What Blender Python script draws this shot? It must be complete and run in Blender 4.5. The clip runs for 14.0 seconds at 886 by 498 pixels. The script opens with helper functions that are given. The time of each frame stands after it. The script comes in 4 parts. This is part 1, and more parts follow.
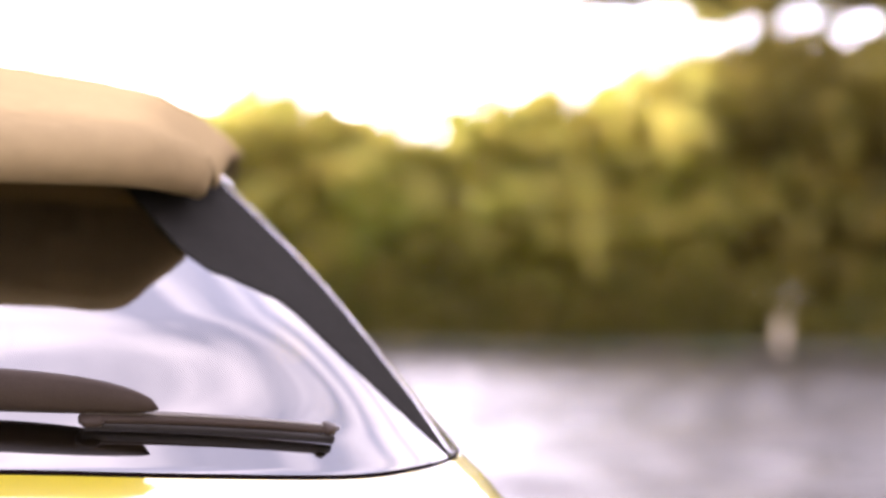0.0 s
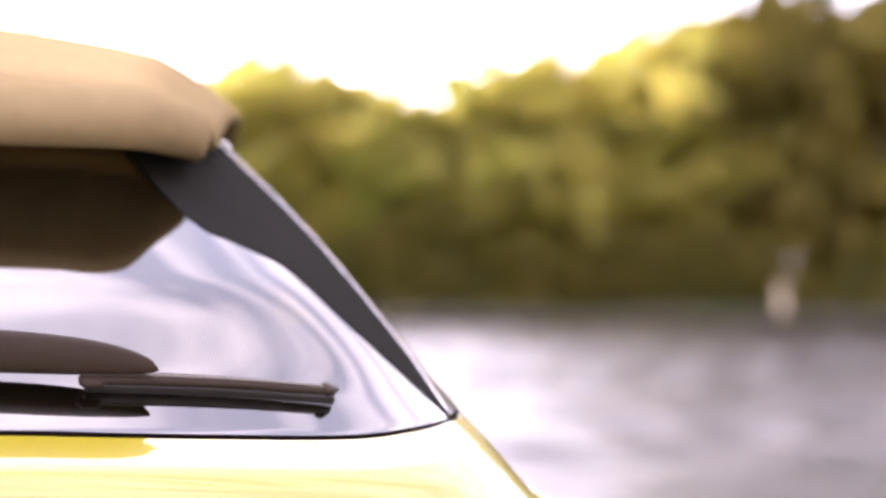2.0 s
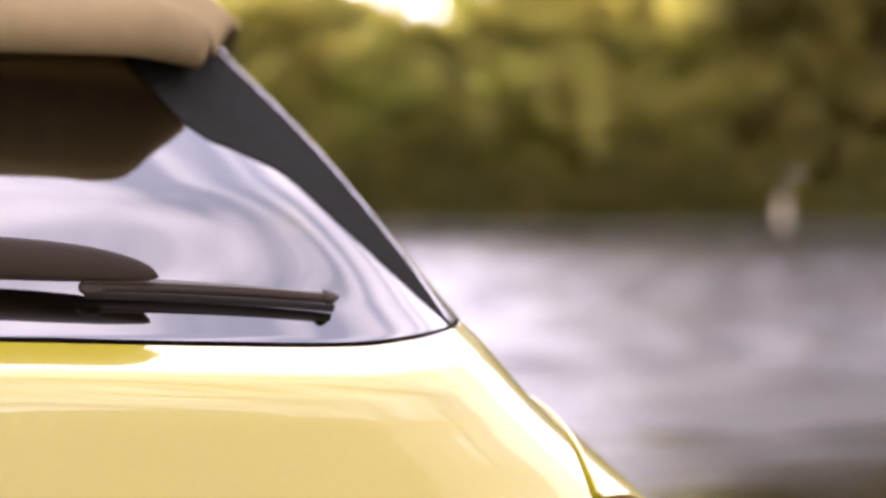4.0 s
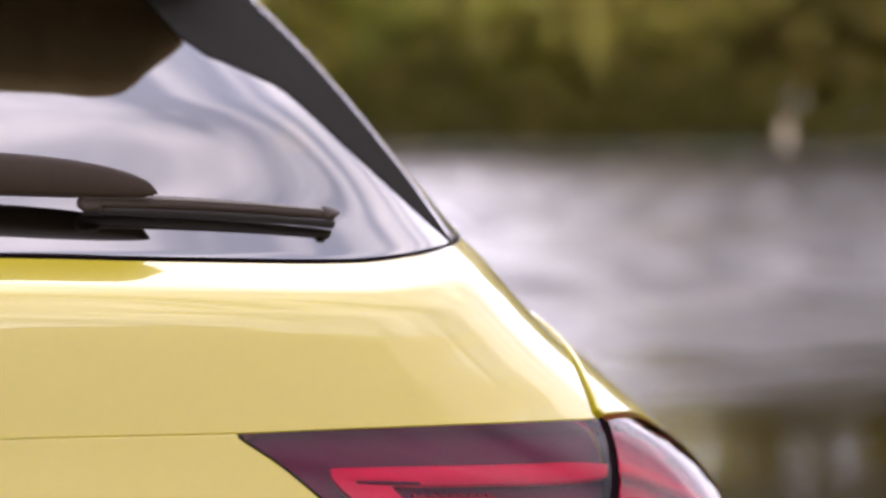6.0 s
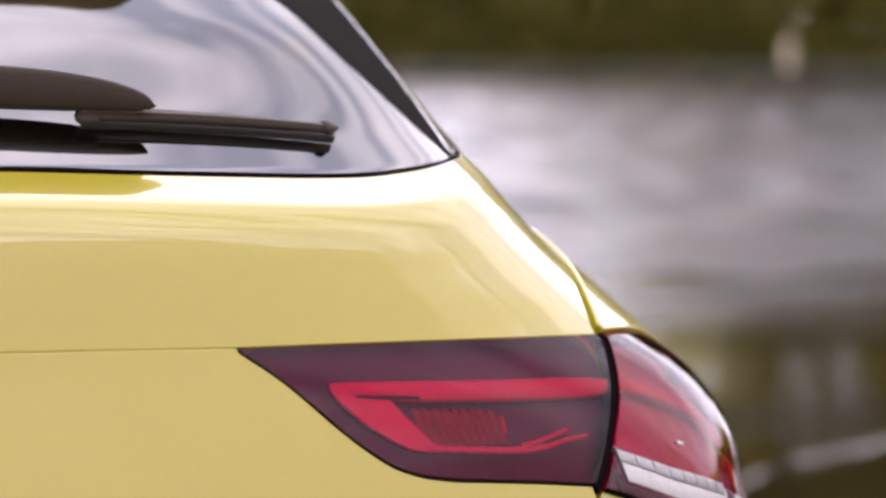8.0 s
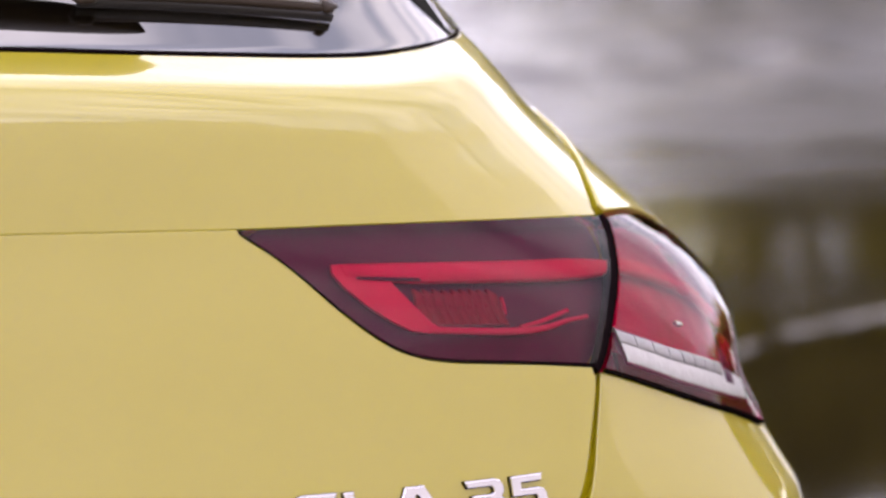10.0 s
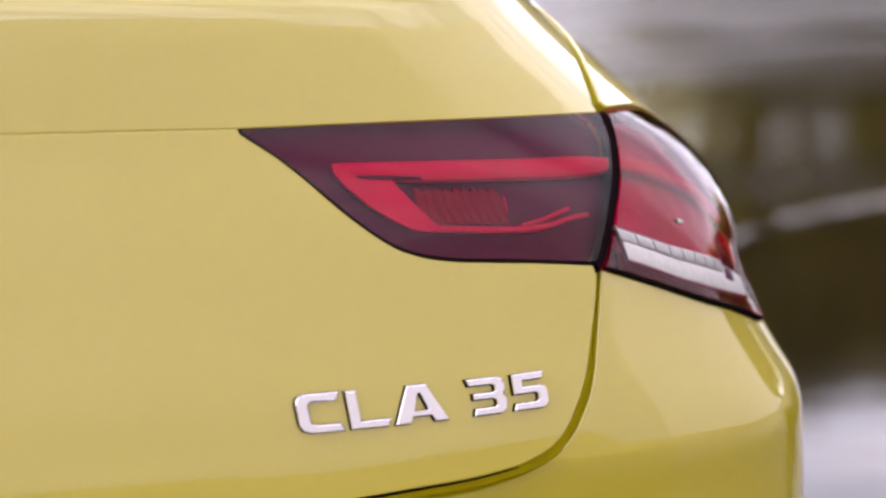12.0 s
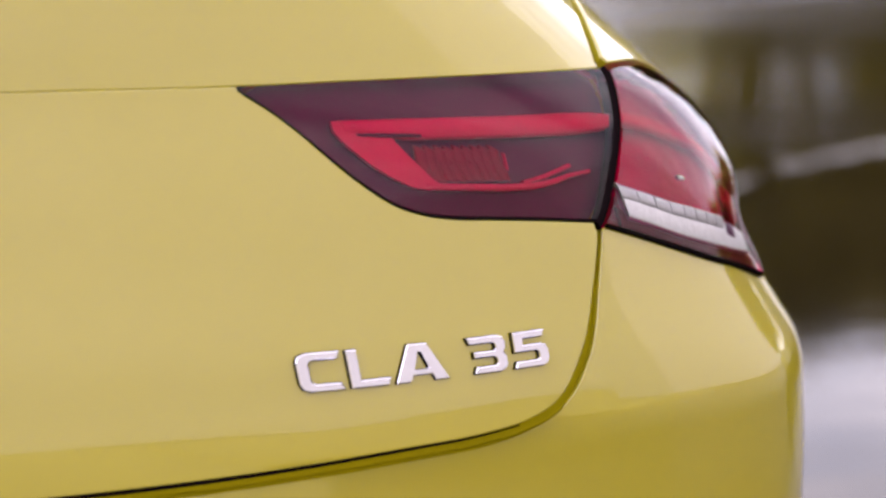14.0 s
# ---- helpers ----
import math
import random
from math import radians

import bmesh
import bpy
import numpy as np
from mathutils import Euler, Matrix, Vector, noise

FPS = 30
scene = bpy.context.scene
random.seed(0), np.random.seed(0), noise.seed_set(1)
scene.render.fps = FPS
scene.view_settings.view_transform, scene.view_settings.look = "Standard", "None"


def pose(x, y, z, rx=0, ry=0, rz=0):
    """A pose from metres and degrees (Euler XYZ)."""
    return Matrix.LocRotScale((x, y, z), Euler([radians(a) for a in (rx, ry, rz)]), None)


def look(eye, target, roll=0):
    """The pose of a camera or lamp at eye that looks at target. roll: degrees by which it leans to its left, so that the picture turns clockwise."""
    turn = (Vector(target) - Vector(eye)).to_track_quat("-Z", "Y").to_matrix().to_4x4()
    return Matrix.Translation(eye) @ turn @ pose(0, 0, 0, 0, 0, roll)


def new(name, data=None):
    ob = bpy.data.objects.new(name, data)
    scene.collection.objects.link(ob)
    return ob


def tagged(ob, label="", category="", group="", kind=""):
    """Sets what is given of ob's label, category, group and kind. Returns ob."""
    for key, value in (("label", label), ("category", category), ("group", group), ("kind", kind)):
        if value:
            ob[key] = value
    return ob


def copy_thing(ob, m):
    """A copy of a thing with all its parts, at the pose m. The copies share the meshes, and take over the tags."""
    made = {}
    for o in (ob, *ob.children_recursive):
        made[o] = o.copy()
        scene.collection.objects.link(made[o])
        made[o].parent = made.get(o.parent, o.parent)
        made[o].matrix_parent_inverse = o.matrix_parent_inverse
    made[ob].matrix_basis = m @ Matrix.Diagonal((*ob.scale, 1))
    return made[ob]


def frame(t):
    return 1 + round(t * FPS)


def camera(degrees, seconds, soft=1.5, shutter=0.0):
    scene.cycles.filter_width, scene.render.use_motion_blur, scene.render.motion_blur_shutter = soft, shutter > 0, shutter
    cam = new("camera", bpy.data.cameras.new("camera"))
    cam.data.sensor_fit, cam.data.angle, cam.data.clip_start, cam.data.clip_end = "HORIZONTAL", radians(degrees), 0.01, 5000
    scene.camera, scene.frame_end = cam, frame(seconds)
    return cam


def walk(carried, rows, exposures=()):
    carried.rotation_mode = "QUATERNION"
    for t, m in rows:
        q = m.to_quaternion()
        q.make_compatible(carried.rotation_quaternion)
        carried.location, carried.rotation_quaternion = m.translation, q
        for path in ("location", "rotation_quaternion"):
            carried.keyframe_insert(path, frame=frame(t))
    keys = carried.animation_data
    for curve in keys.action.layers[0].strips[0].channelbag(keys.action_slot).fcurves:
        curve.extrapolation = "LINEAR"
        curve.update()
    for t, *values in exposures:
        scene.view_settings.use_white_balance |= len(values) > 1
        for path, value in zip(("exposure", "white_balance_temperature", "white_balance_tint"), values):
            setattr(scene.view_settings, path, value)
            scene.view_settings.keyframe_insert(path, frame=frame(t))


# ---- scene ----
# ---- camera and walk ----
cam = camera(28.0, 14.0, soft=2.6)
cam.data.dof.use_dof = True
cam.data.dof.focus_distance = 1.30
cam.data.dof.aperture_fstop = 3.0
PATH = [
    (0, 0.3440, -1.1900, 1.1200, 92.400, -0.000, -10.000),
    (0.5, 0.3442, -1.1910, 1.1189, 92.274, 0.065, -9.995),
    (1, 0.3443, -1.1916, 1.1177, 92.092, 0.122, -9.992),
    (1.5, 0.3444, -1.1916, 1.1165, 91.780, 0.163, -9.991),
    (2, 0.3446, -1.1911, 1.1159, 91.300, 0.179, -9.992),
    (2.5, 0.3448, -1.1904, 1.1154, 90.588, 0.175, -9.987),
    (3, 0.3450, -1.1894, 1.1139, 89.935, 0.160, -9.984),
    (5.5, 0.3473, -1.1830, 1.1075, 86.512, 0.129, -9.917),
    (6, 0.3481, -1.1807, 1.1068, 85.983, 0.128, -9.897),
    (6.5, 0.3490, -1.1789, 1.1059, 85.405, 0.132, -9.878),
    (7, 0.3498, -1.1776, 1.1045, 84.814, 0.103, -9.858),
    (7.5, 0.3502, -1.1764, 1.1032, 84.145, 0.073, -9.841),
    (8, 0.3498, -1.1750, 1.1023, 83.407, 0.015, -9.857),
    (10.5, 0.3414, -1.1672, 1.1132, 78.162, -0.077, -10.253),
    (11, 0.3399, -1.1658, 1.1157, 77.217, -0.090, -10.323),
    (11.5, 0.3389, -1.1638, 1.1178, 76.256, -0.110, -10.364),
    (12, 0.3383, -1.1618, 1.1199, 75.460, -0.136, -10.391),
    (12.5, 0.3378, -1.1594, 1.1217, 74.737, -0.147, -10.432),
    (13, 0.3376, -1.1570, 1.1236, 74.203, -0.153, -10.460),
    (13.5, 0.3381, -1.1552, 1.1255, 73.850, -0.121, -10.458),
    (14, 0.3391, -1.1534, 1.1272, 73.688, -0.060, -10.437),
]
EXPOSURE = ((0.0, 1.27, 6500, 26), (1.5, 1.25, 6500, 26), (3.0, 1.06, 6500, 26), (5.5, 0.76, 6500, 19), (8.0, 0.63, 6500, 18), (14.0, 0.58, 6500, 18))
walk(cam, [(r[0], pose(*r[1:])) for r in PATH], EXPOSURE)

# ---- world and sun ----
SUN_AZ, SUN_EL = radians(-22.0), radians(27.0)      # azimuth from +y towards +x
world = bpy.data.worlds.new("world")
scene.world = world
world.use_nodes = True
wn, wl = world.node_tree.nodes, world.node_tree.links
wn.clear()
w_out, w_bg, sky = wn.new("ShaderNodeOutputWorld"), wn.new("ShaderNodeBackground"), wn.new("ShaderNodeTexSky")
sky.sky_type, sky.sun_disc = "NISHITA", False
sky.sun_elevation, sky.sun_rotation = SUN_EL, SUN_AZ
sky.air_density, sky.dust_density, sky.ozone_density = 1.0, 1.2, 2.0
w_co, w_map, w_no, w_ra = wn.new("ShaderNodeTexCoord"), wn.new("ShaderNodeMapping"), wn.new("ShaderNodeTexNoise"), wn.new("ShaderNodeValToRGB")
# a flat layer of combed cloud high overhead
w_sep, w_up, w_join, w_flat = wn.new("ShaderNodeSeparateXYZ"), wn.new("ShaderNodeMath"), wn.new("ShaderNodeCombineXYZ"), wn.new("ShaderNodeVectorMath")
w_low = wn.new("ShaderNodeMath")
w_low.operation, w_up.operation, w_flat.operation = "MAXIMUM", "ADD", "DIVIDE"
w_low.inputs[1].default_value, w_up.inputs[1].default_value = 0.0, 0.22
wl.new(w_co.outputs["Generated"], w_sep.inputs["Vector"])
wl.new(w_sep.outputs["Z"], w_low.inputs[0])
wl.new(w_low.outputs[0], w_up.inputs[0])
for axis in ("X", "Y", "Z"):
    wl.new(w_up.outputs[0], w_join.inputs[axis])
wl.new(w_co.outputs["Generated"], w_flat.inputs[0])
wl.new(w_join.outputs["Vector"], w_flat.inputs[1])
w_map.inputs["Scale"].default_value = (0.9, 3.4, 0.3)
w_map.inputs["Rotation"].default_value = (0.0, 0.0, radians(30.0))
w_map.inputs["Location"].default_value = (2.3, 1.7, 0.4)
w_no.inputs["Scale"].default_value, w_no.inputs["Detail"].default_value, w_no.inputs["Distortion"].default_value = 2.3, 9.0, 0.25
w_no.inputs["Roughness"].default_value = 0.58
w_ra.color_ramp.elements[0].position, w_ra.color_ramp.elements[1].position = 0.36, 0.63
w_ra.color_ramp.elements[0].color = (0.32, 0.32, 0.32, 1)
w_mix, w_tint = wn.new("ShaderNodeMix"), wn.new("ShaderNodeMix")
for nd in (w_mix, w_tint):
    nd.data_type = "RGBA"
CLOUD = (31.2, 28.9, 30.8, 1.0)
w_mix.inputs["B"].default_value = CLOUD
wl.new(w_flat.outputs["Vector"], w_map.inputs["Vector"])
wl.new(w_map.outputs["Vector"], w_no.inputs["Vector"])
wl.new(w_no.outputs["Fac"], w_ra.inputs["Fac"])
wl.new(w_ra.outputs["Color"], w_mix.inputs["Factor"])
w_tint.blend_type = "MULTIPLY"
w_tint.inputs["Factor"].default_value = 1.0
w_tint.inputs["B"].default_value = (2.7, 2.6, 2.8, 1.0)
wl.new(sky.outputs["Color"], w_tint.inputs["A"])
wl.new(w_tint.outputs["Result"], w_mix.inputs["A"])
# hazy sky: bright towards the horizon, deeper overhead
w_high, w_gain = wn.new("ShaderNodeMapRange"), wn.new("ShaderNodeMix")
w_high.interpolation_type = "SMOOTHSTEP"
w_high.inputs["From Min"].default_value, w_high.inputs["From Max"].default_value = 0.14, 0.54
w_high.inputs["To Min"].default_value, w_high.inputs["To Max"].default_value = 1.40, 0.60
w_gain.data_type, w_gain.blend_type = "RGBA", "MULTIPLY"
w_gain.inputs["Factor"].default_value = 1.0
wl.new(w_sep.outputs["Z"], w_high.inputs["Value"])
wl.new(w_mix.outputs["Result"], w_gain.inputs["A"])
# the haze glows broadly round the sun
w_face, w_glow, w_both = wn.new("ShaderNodeVectorMath"), wn.new("ShaderNodeMapRange"), wn.new("ShaderNodeMath")
w_face.operation, w_both.operation = "DOT_PRODUCT", "MULTIPLY"
w_face.inputs[1].default_value = (math.sin(SUN_AZ) * math.cos(SUN_EL), math.cos(SUN_AZ) * math.cos(SUN_EL), math.sin(SUN_EL))
w_glow.interpolation_type = "SMOOTHSTEP"
w_glow.inputs["From Min"].default_value, w_glow.inputs["From Max"].default_value = 0.50, 0.95
w_glow.inputs["To Min"].default_value, w_glow.inputs["To Max"].default_value = 1.0, 1.85
wl.new(w_co.outputs["Generated"], w_face.inputs[0])
wl.new(w_face.outputs["Value"], w_glow.inputs["Value"])
wl.new(w_high.outputs["Result"], w_both.inputs[0])
wl.new(w_glow.outputs["Result"], w_both.inputs[1])
wl.new(w_both.outputs[0], w_gain.inputs["B"])
wl.new(w_gain.outputs["Result"], w_bg.inputs["Color"])
w_bg.inputs["Strength"].default_value = 0.09
wl.new(w_bg.outputs["Background"], w_out.inputs["Surface"])

sun_data = bpy.data.lights.new("sun", "SUN")
sun_data.energy, sun_data.angle, sun_data.color = 5.0, radians(0.53), (1.0, 0.90, 0.76)
sun = new("sun", sun_data)
sun.matrix_world = look((40 * math.sin(SUN_AZ), 40 * math.cos(SUN_AZ), 40 * math.tan(SUN_EL)), (0, 0, 0))


# ---- materials ----
def material(name, base, rough=0.5, metal=0.0, coat=0.0, coat_ior=1.5, vary=0.06, scale=20.0, bump=0.0, bump_scale=200.0, spec=0.5, second=None, blend=(0.4, 0.65), ior=1.5):
    """A principled material whose colour varies at two scales, with a fine relief."""
    m = bpy.data.materials.new(name)
    m.use_nodes = True
    nt = m.node_tree
    b = nt.nodes["Principled BSDF"]
    b.inputs["Roughness"].default_value, b.inputs["Metallic"].default_value = rough, metal
    b.inputs["Coat Weight"].default_value, b.inputs["Coat IOR"].default_value, b.inputs["Coat Roughness"].default_value = coat, coat_ior, 0.015
    b.inputs["Specular IOR Level"].default_value, b.inputs["IOR"].default_value = spec, ior
    co = nt.nodes.new("ShaderNodeTexCoord")
    n1, n2, hsv, add = nt.nodes.new("ShaderNodeTexNoise"), nt.nodes.new("ShaderNodeTexNoise"), nt.nodes.new("ShaderNodeHueSaturation"), nt.nodes.new("ShaderNodeMath")
    n1.inputs["Scale"].default_value, n2.inputs["Scale"].default_value = scale, scale * 9
    n1.inputs["Detail"].default_value = 5
    rng = nt.nodes.new("ShaderNodeMapRange")
    rng.inputs["To Min"].default_value, rng.inputs["To Max"].default_value = 1 - 2 * vary, 1 + 2 * vary
    add.operation = "ADD"
    half = nt.nodes.new("ShaderNodeMath")
    half.operation, half.inputs[1].default_value = "MULTIPLY", 0.5
    for n in (n1, n2):
        nt.links.new(co.outputs["Object"], n.inputs["Vector"])
    nt.links.new(n1.outputs["Fac"], add.inputs[0])
    nt.links.new(n2.outputs["Fac"], add.inputs[1])
    nt.links.new(add.outputs[0], half.inputs[0])
    nt.links.new(half.outputs[0], rng.inputs["Value"])
    nt.links.new(rng.outputs["Result"], hsv.inputs["Value"])
    hsv.inputs["Color"].default_value = (*base, 1)
    if second:
        mx, rp = nt.nodes.new("ShaderNodeMix"), nt.nodes.new("ShaderNodeValToRGB")
        mx.data_type = "RGBA"
        mx.inputs["A"].default_value, mx.inputs["B"].default_value = (*base, 1), (*second, 1)
        rp.color_ramp.elements[0].position, rp.color_ramp.elements[1].position = blend
        nt.links.new(n1.outputs["Fac"], rp.inputs["Fac"])
        nt.links.new(rp.outputs["Color"], mx.inputs["Factor"])
        nt.links.new(mx.outputs["Result"], hsv.inputs["Color"])
    nt.links.new(hsv.outputs["Color"], b.inputs["Base Color"])
    if bump:
        bp, n3 = nt.nodes.new("ShaderNodeBump"), nt.nodes.new("ShaderNodeTexNoise")
        n3.inputs["Scale"].default_value = bump_scale
        nt.links.new(co.outputs["Object"], n3.inputs["Vector"])
        nt.links.new(n3.outputs["Fac"], bp.inputs["Height"])
        bp.inputs["Strength"].default_value, bp.inputs["Distance"].default_value = bump, 0.01
        nt.links.new(bp.outputs["Normal"], b.inputs["Normal"])
    return m


def clear(name, tint, gloss=1.5, rough=0.02):
    """A thin clear sheet: tinted see-through with a glossy face whose strength follows Fresnel."""
    m = bpy.data.materials.new(name)
    m.use_nodes = True
    nt = m.node_tree
    nt.nodes.remove(nt.nodes["Principled BSDF"])
    out = nt.nodes["Material Output"]
    tr, gl, mx, fr = nt.nodes.new("ShaderNodeBsdfTransparent"), nt.nodes.new("ShaderNodeBsdfGlossy"), nt.nodes.new("ShaderNodeMixShader"), nt.nodes.new("ShaderNodeFresnel")
    tr.inputs["Color"].default_value = (*tint, 1)
    gl.inputs["Roughness"].default_value = rough
    fr.inputs["IOR"].default_value = gloss
    nt.links.new(fr.outputs["Fac"], mx.inputs["Fac"])
    nt.links.new(tr.outputs["BSDF"], mx.inputs[1])
    nt.links.new(gl.outputs["BSDF"], mx.inputs[2])
    nt.links.new(mx.outputs["Shader"], out.inputs["Surface"])
    return m


PAINT = material("yellow_paint", (0.415, 0.352, 0.004), 0.38, 0.0, 1.0, 2.12, 0.02, 3.0, 0.01, 900.0)
# body yellow without its coat, darkened to paint the shade inside the joints
SHADED_INNER_PAINT = material("shaded_inner_paint", (0.30, 0.25, 0.004), 0.7, 0.0, 0.0, 1.5, 0.10, 30.0, spec=0.0)
FIN_BLACK = material("fin_black", (0.026, 0.026, 0.024), 0.35, 0.0, 0.0, 1.5, 0.15, 12.0, 0.03, 500.0, 0.0)
SEAL = material("seal_black", (0.008, 0.005, 0.006), 0.5, 0.0, 0.0, 1.5, 0.15, 40.0, spec=0.0)
# tan instead of body yellow: the pale haze over the roof is mixed in
ROOF_HAZED = material("hazed_roof", (0.30, 0.232, 0.125), 0.5, 0.0, 0.0, 1.5, 0.12, 6.0, 0.02, 400.0, 0.0)
SATIN_BLACK = material("satin_black", (0.040, 0.030, 0.023), 0.42, 0.0, 0.0, 1.5, 0.12, 30.0, 0.08, 700.0, 0.5, ior=1.2)
BLADE_GLINT = material("blade_glint", (0.10, 0.09, 0.075), 0.45, 0.0, 0.0, 1.5, 0.12, 60.0)
RUBBER = material("rubber", (0.018, 0.016, 0.015), 0.6, 0.0, 0.0, 1.5, 0.15, 40.0, 0.1, 500.0)
CHROME = material("chrome", (0.80, 0.80, 0.85), 0.08, 1.0, 0.0, 1.5, 0.03, 60.0)
TRIM = material("polished_trim", (0.66, 0.65, 0.66), 0.14, 1.0, 0.0, 1.5, 0.03, 60.0)
SILVER = material("silver_alloy", (0.45, 0.45, 0.47), 0.3, 1.0, 0.0, 1.5, 0.05, 20.0)
REAR_GLASS = clear("tinted_rear_glass", (0.16, 0.14, 0.105), 3.5)
SIDE_GLASS = clear("tinted_side_glass", (0.20, 0.22, 0.21), 1.5)
SCREEN_GLASS = clear("windscreen_glass", (0.62, 0.64, 0.62), 1.5)
LENS_DARK = clear("smoked_red_lens", (0.86, 0.16, 0.46), 1.42)
LENS_RED = clear("red_lens", (0.88, 0.14, 0.44), 1.5)
LAMP_DARK = material("lamp_housing", (0.075, 0.014, 0.060), 0.35, 0.2, 0.0, 1.5, 0.2, 60.0)
LAMP_RED = material("lamp_red", (0.78, 0.008, 0.15), 0.35, 0.0, 0.6, 1.5, 0.12, 90.0)
LAMP_PINK = material("lamp_red_reflector", (0.58, 0.02, 0.16), 0.35, 0.3, 0.0, 1.5, 0.25, 60.0, 0.12, 160.0)
LAMP_DIM = material("lamp_dim_reflector", (0.26, 0.008, 0.028), 0.35, 0.2, 0.0, 1.5, 0.3, 70.0, 0.15, 200.0)
LAMP_MAROON = material("lamp_maroon", (0.10, 0.008, 0.022), 0.4, 0.1, 0.0, 1.5, 0.25, 60.0)
LAMP_GREY = material("reversing_cells", (0.40, 0.40, 0.42), 0.3, 0.5, 0.0, 1.5, 0.2, 150.0, 0.1, 260.0)
LAMP_WHITE = material("reversing_reflector", (0.62, 0.62, 0.64), 0.35, 0.3, 0.0, 1.5, 0.15, 120.0, 0.08, 240.0)
CABIN = material("cabin_trim", (0.24, 0.18, 0.125), 0.7, 0.0, 0.0, 1.5, 0.2, 15.0)
LEAF_A = material("leaves_green", (0.12, 0.14, 0.034), 0.55, 0.0, 0.0, 1.5, 0.3, 0.9, second=(0.17, 0.155, 0.045))
LEAF_B = material("leaves_olive", (0.15, 0.148, 0.042), 0.55, 0.0, 0.0, 1.5, 0.3, 0.7, second=(0.19, 0.165, 0.055))
LEAF_C = material("leaves_dark", (0.070, 0.068, 0.016), 0.55, 0.0, 0.0, 1.5, 0.3, 0.8, second=(0.12, 0.10, 0.032))
LEAF_D = material("leaves_tall", (0.070, 0.064, 0.016), 0.55, 0.0, 0.0, 1.5, 0.3, 0.8, second=(0.125, 0.10, 0.030))
BARK = material("bark", (0.10, 0.075, 0.055), 0.85, 0.0, 0.0, 1.5, 0.25, 3.0, 0.6, 12.0)
SOIL = material("shore_soil", (0.05, 0.044, 0.03), 0.9, 0.0, 0.0, 1.5, 0.25, 0.4, 0.5, 5.0, second=(0.04, 0.05, 0.018))
GRAVEL = material("dark_gravel", (0.225, 0.200, 0.114), 0.85, 0.0, 0.0, 1.5, 0.25, 1.5, 0.5, 70.0)
RENDER = material("wall_render", (0.205, 0.20, 0.217), 0.9, 0.0, 0.0, 1.5, 0.08, 0.5, 0.2, 20.0)
PALE = material("pale_render", (0.44, 0.37, 0.26), 0.7, 0.0, 0.0, 1.5, 0.1, 3.0)
PALE_WALL = material("pale_wall", (0.46, 0.44, 0.455), 0.8, 0.0, 0.0, 1.5, 0.08, 0.5, 0.2, 20.0)
DARK_WALL = material("dark_wall", (0.07, 0.066, 0.06), 0.9, 0.0, 0.0, 1.5, 0.12, 0.5, 0.2, 20.0)
FOAM = material("foam", (0.085, 0.082, 0.075), 0.6, 0.0, 0.0, 1.5, 0.1, 9.0, 0.4, 30.0)


def leafy(m):
    """Lets some light through the leaves."""
    nt = m.node_tree
    b, out = nt.nodes["Principled BSDF"], nt.nodes["Material Output"]
    tl, mx = nt.nodes.new("ShaderNodeBsdfTranslucent"), nt.nodes.new("ShaderNodeMixShader")
    src = b.inputs["Base Color"].links[0].from_socket
    hs = nt.nodes.new("ShaderNodeHueSaturation")
    hs.inputs["Value"].default_value, hs.inputs["Saturation"].default_value = 4.0, 1.1
    nt.links.new(src, hs.inputs["Color"])
    nt.links.new(hs.outputs["Color"], tl.inputs["Color"])
    mx.inputs["Fac"].default_value = 0.68
    nt.links.new(b.outputs["BSDF"], mx.inputs[1])
    nt.links.new(tl.outputs["BSDF"], mx.inputs[2])
    nt.links.new(mx.outputs["Shader"], out.inputs["Surface"])


for leaf_material in (LEAF_A, LEAF_B, LEAF_C, LEAF_D):
    leafy(leaf_material)


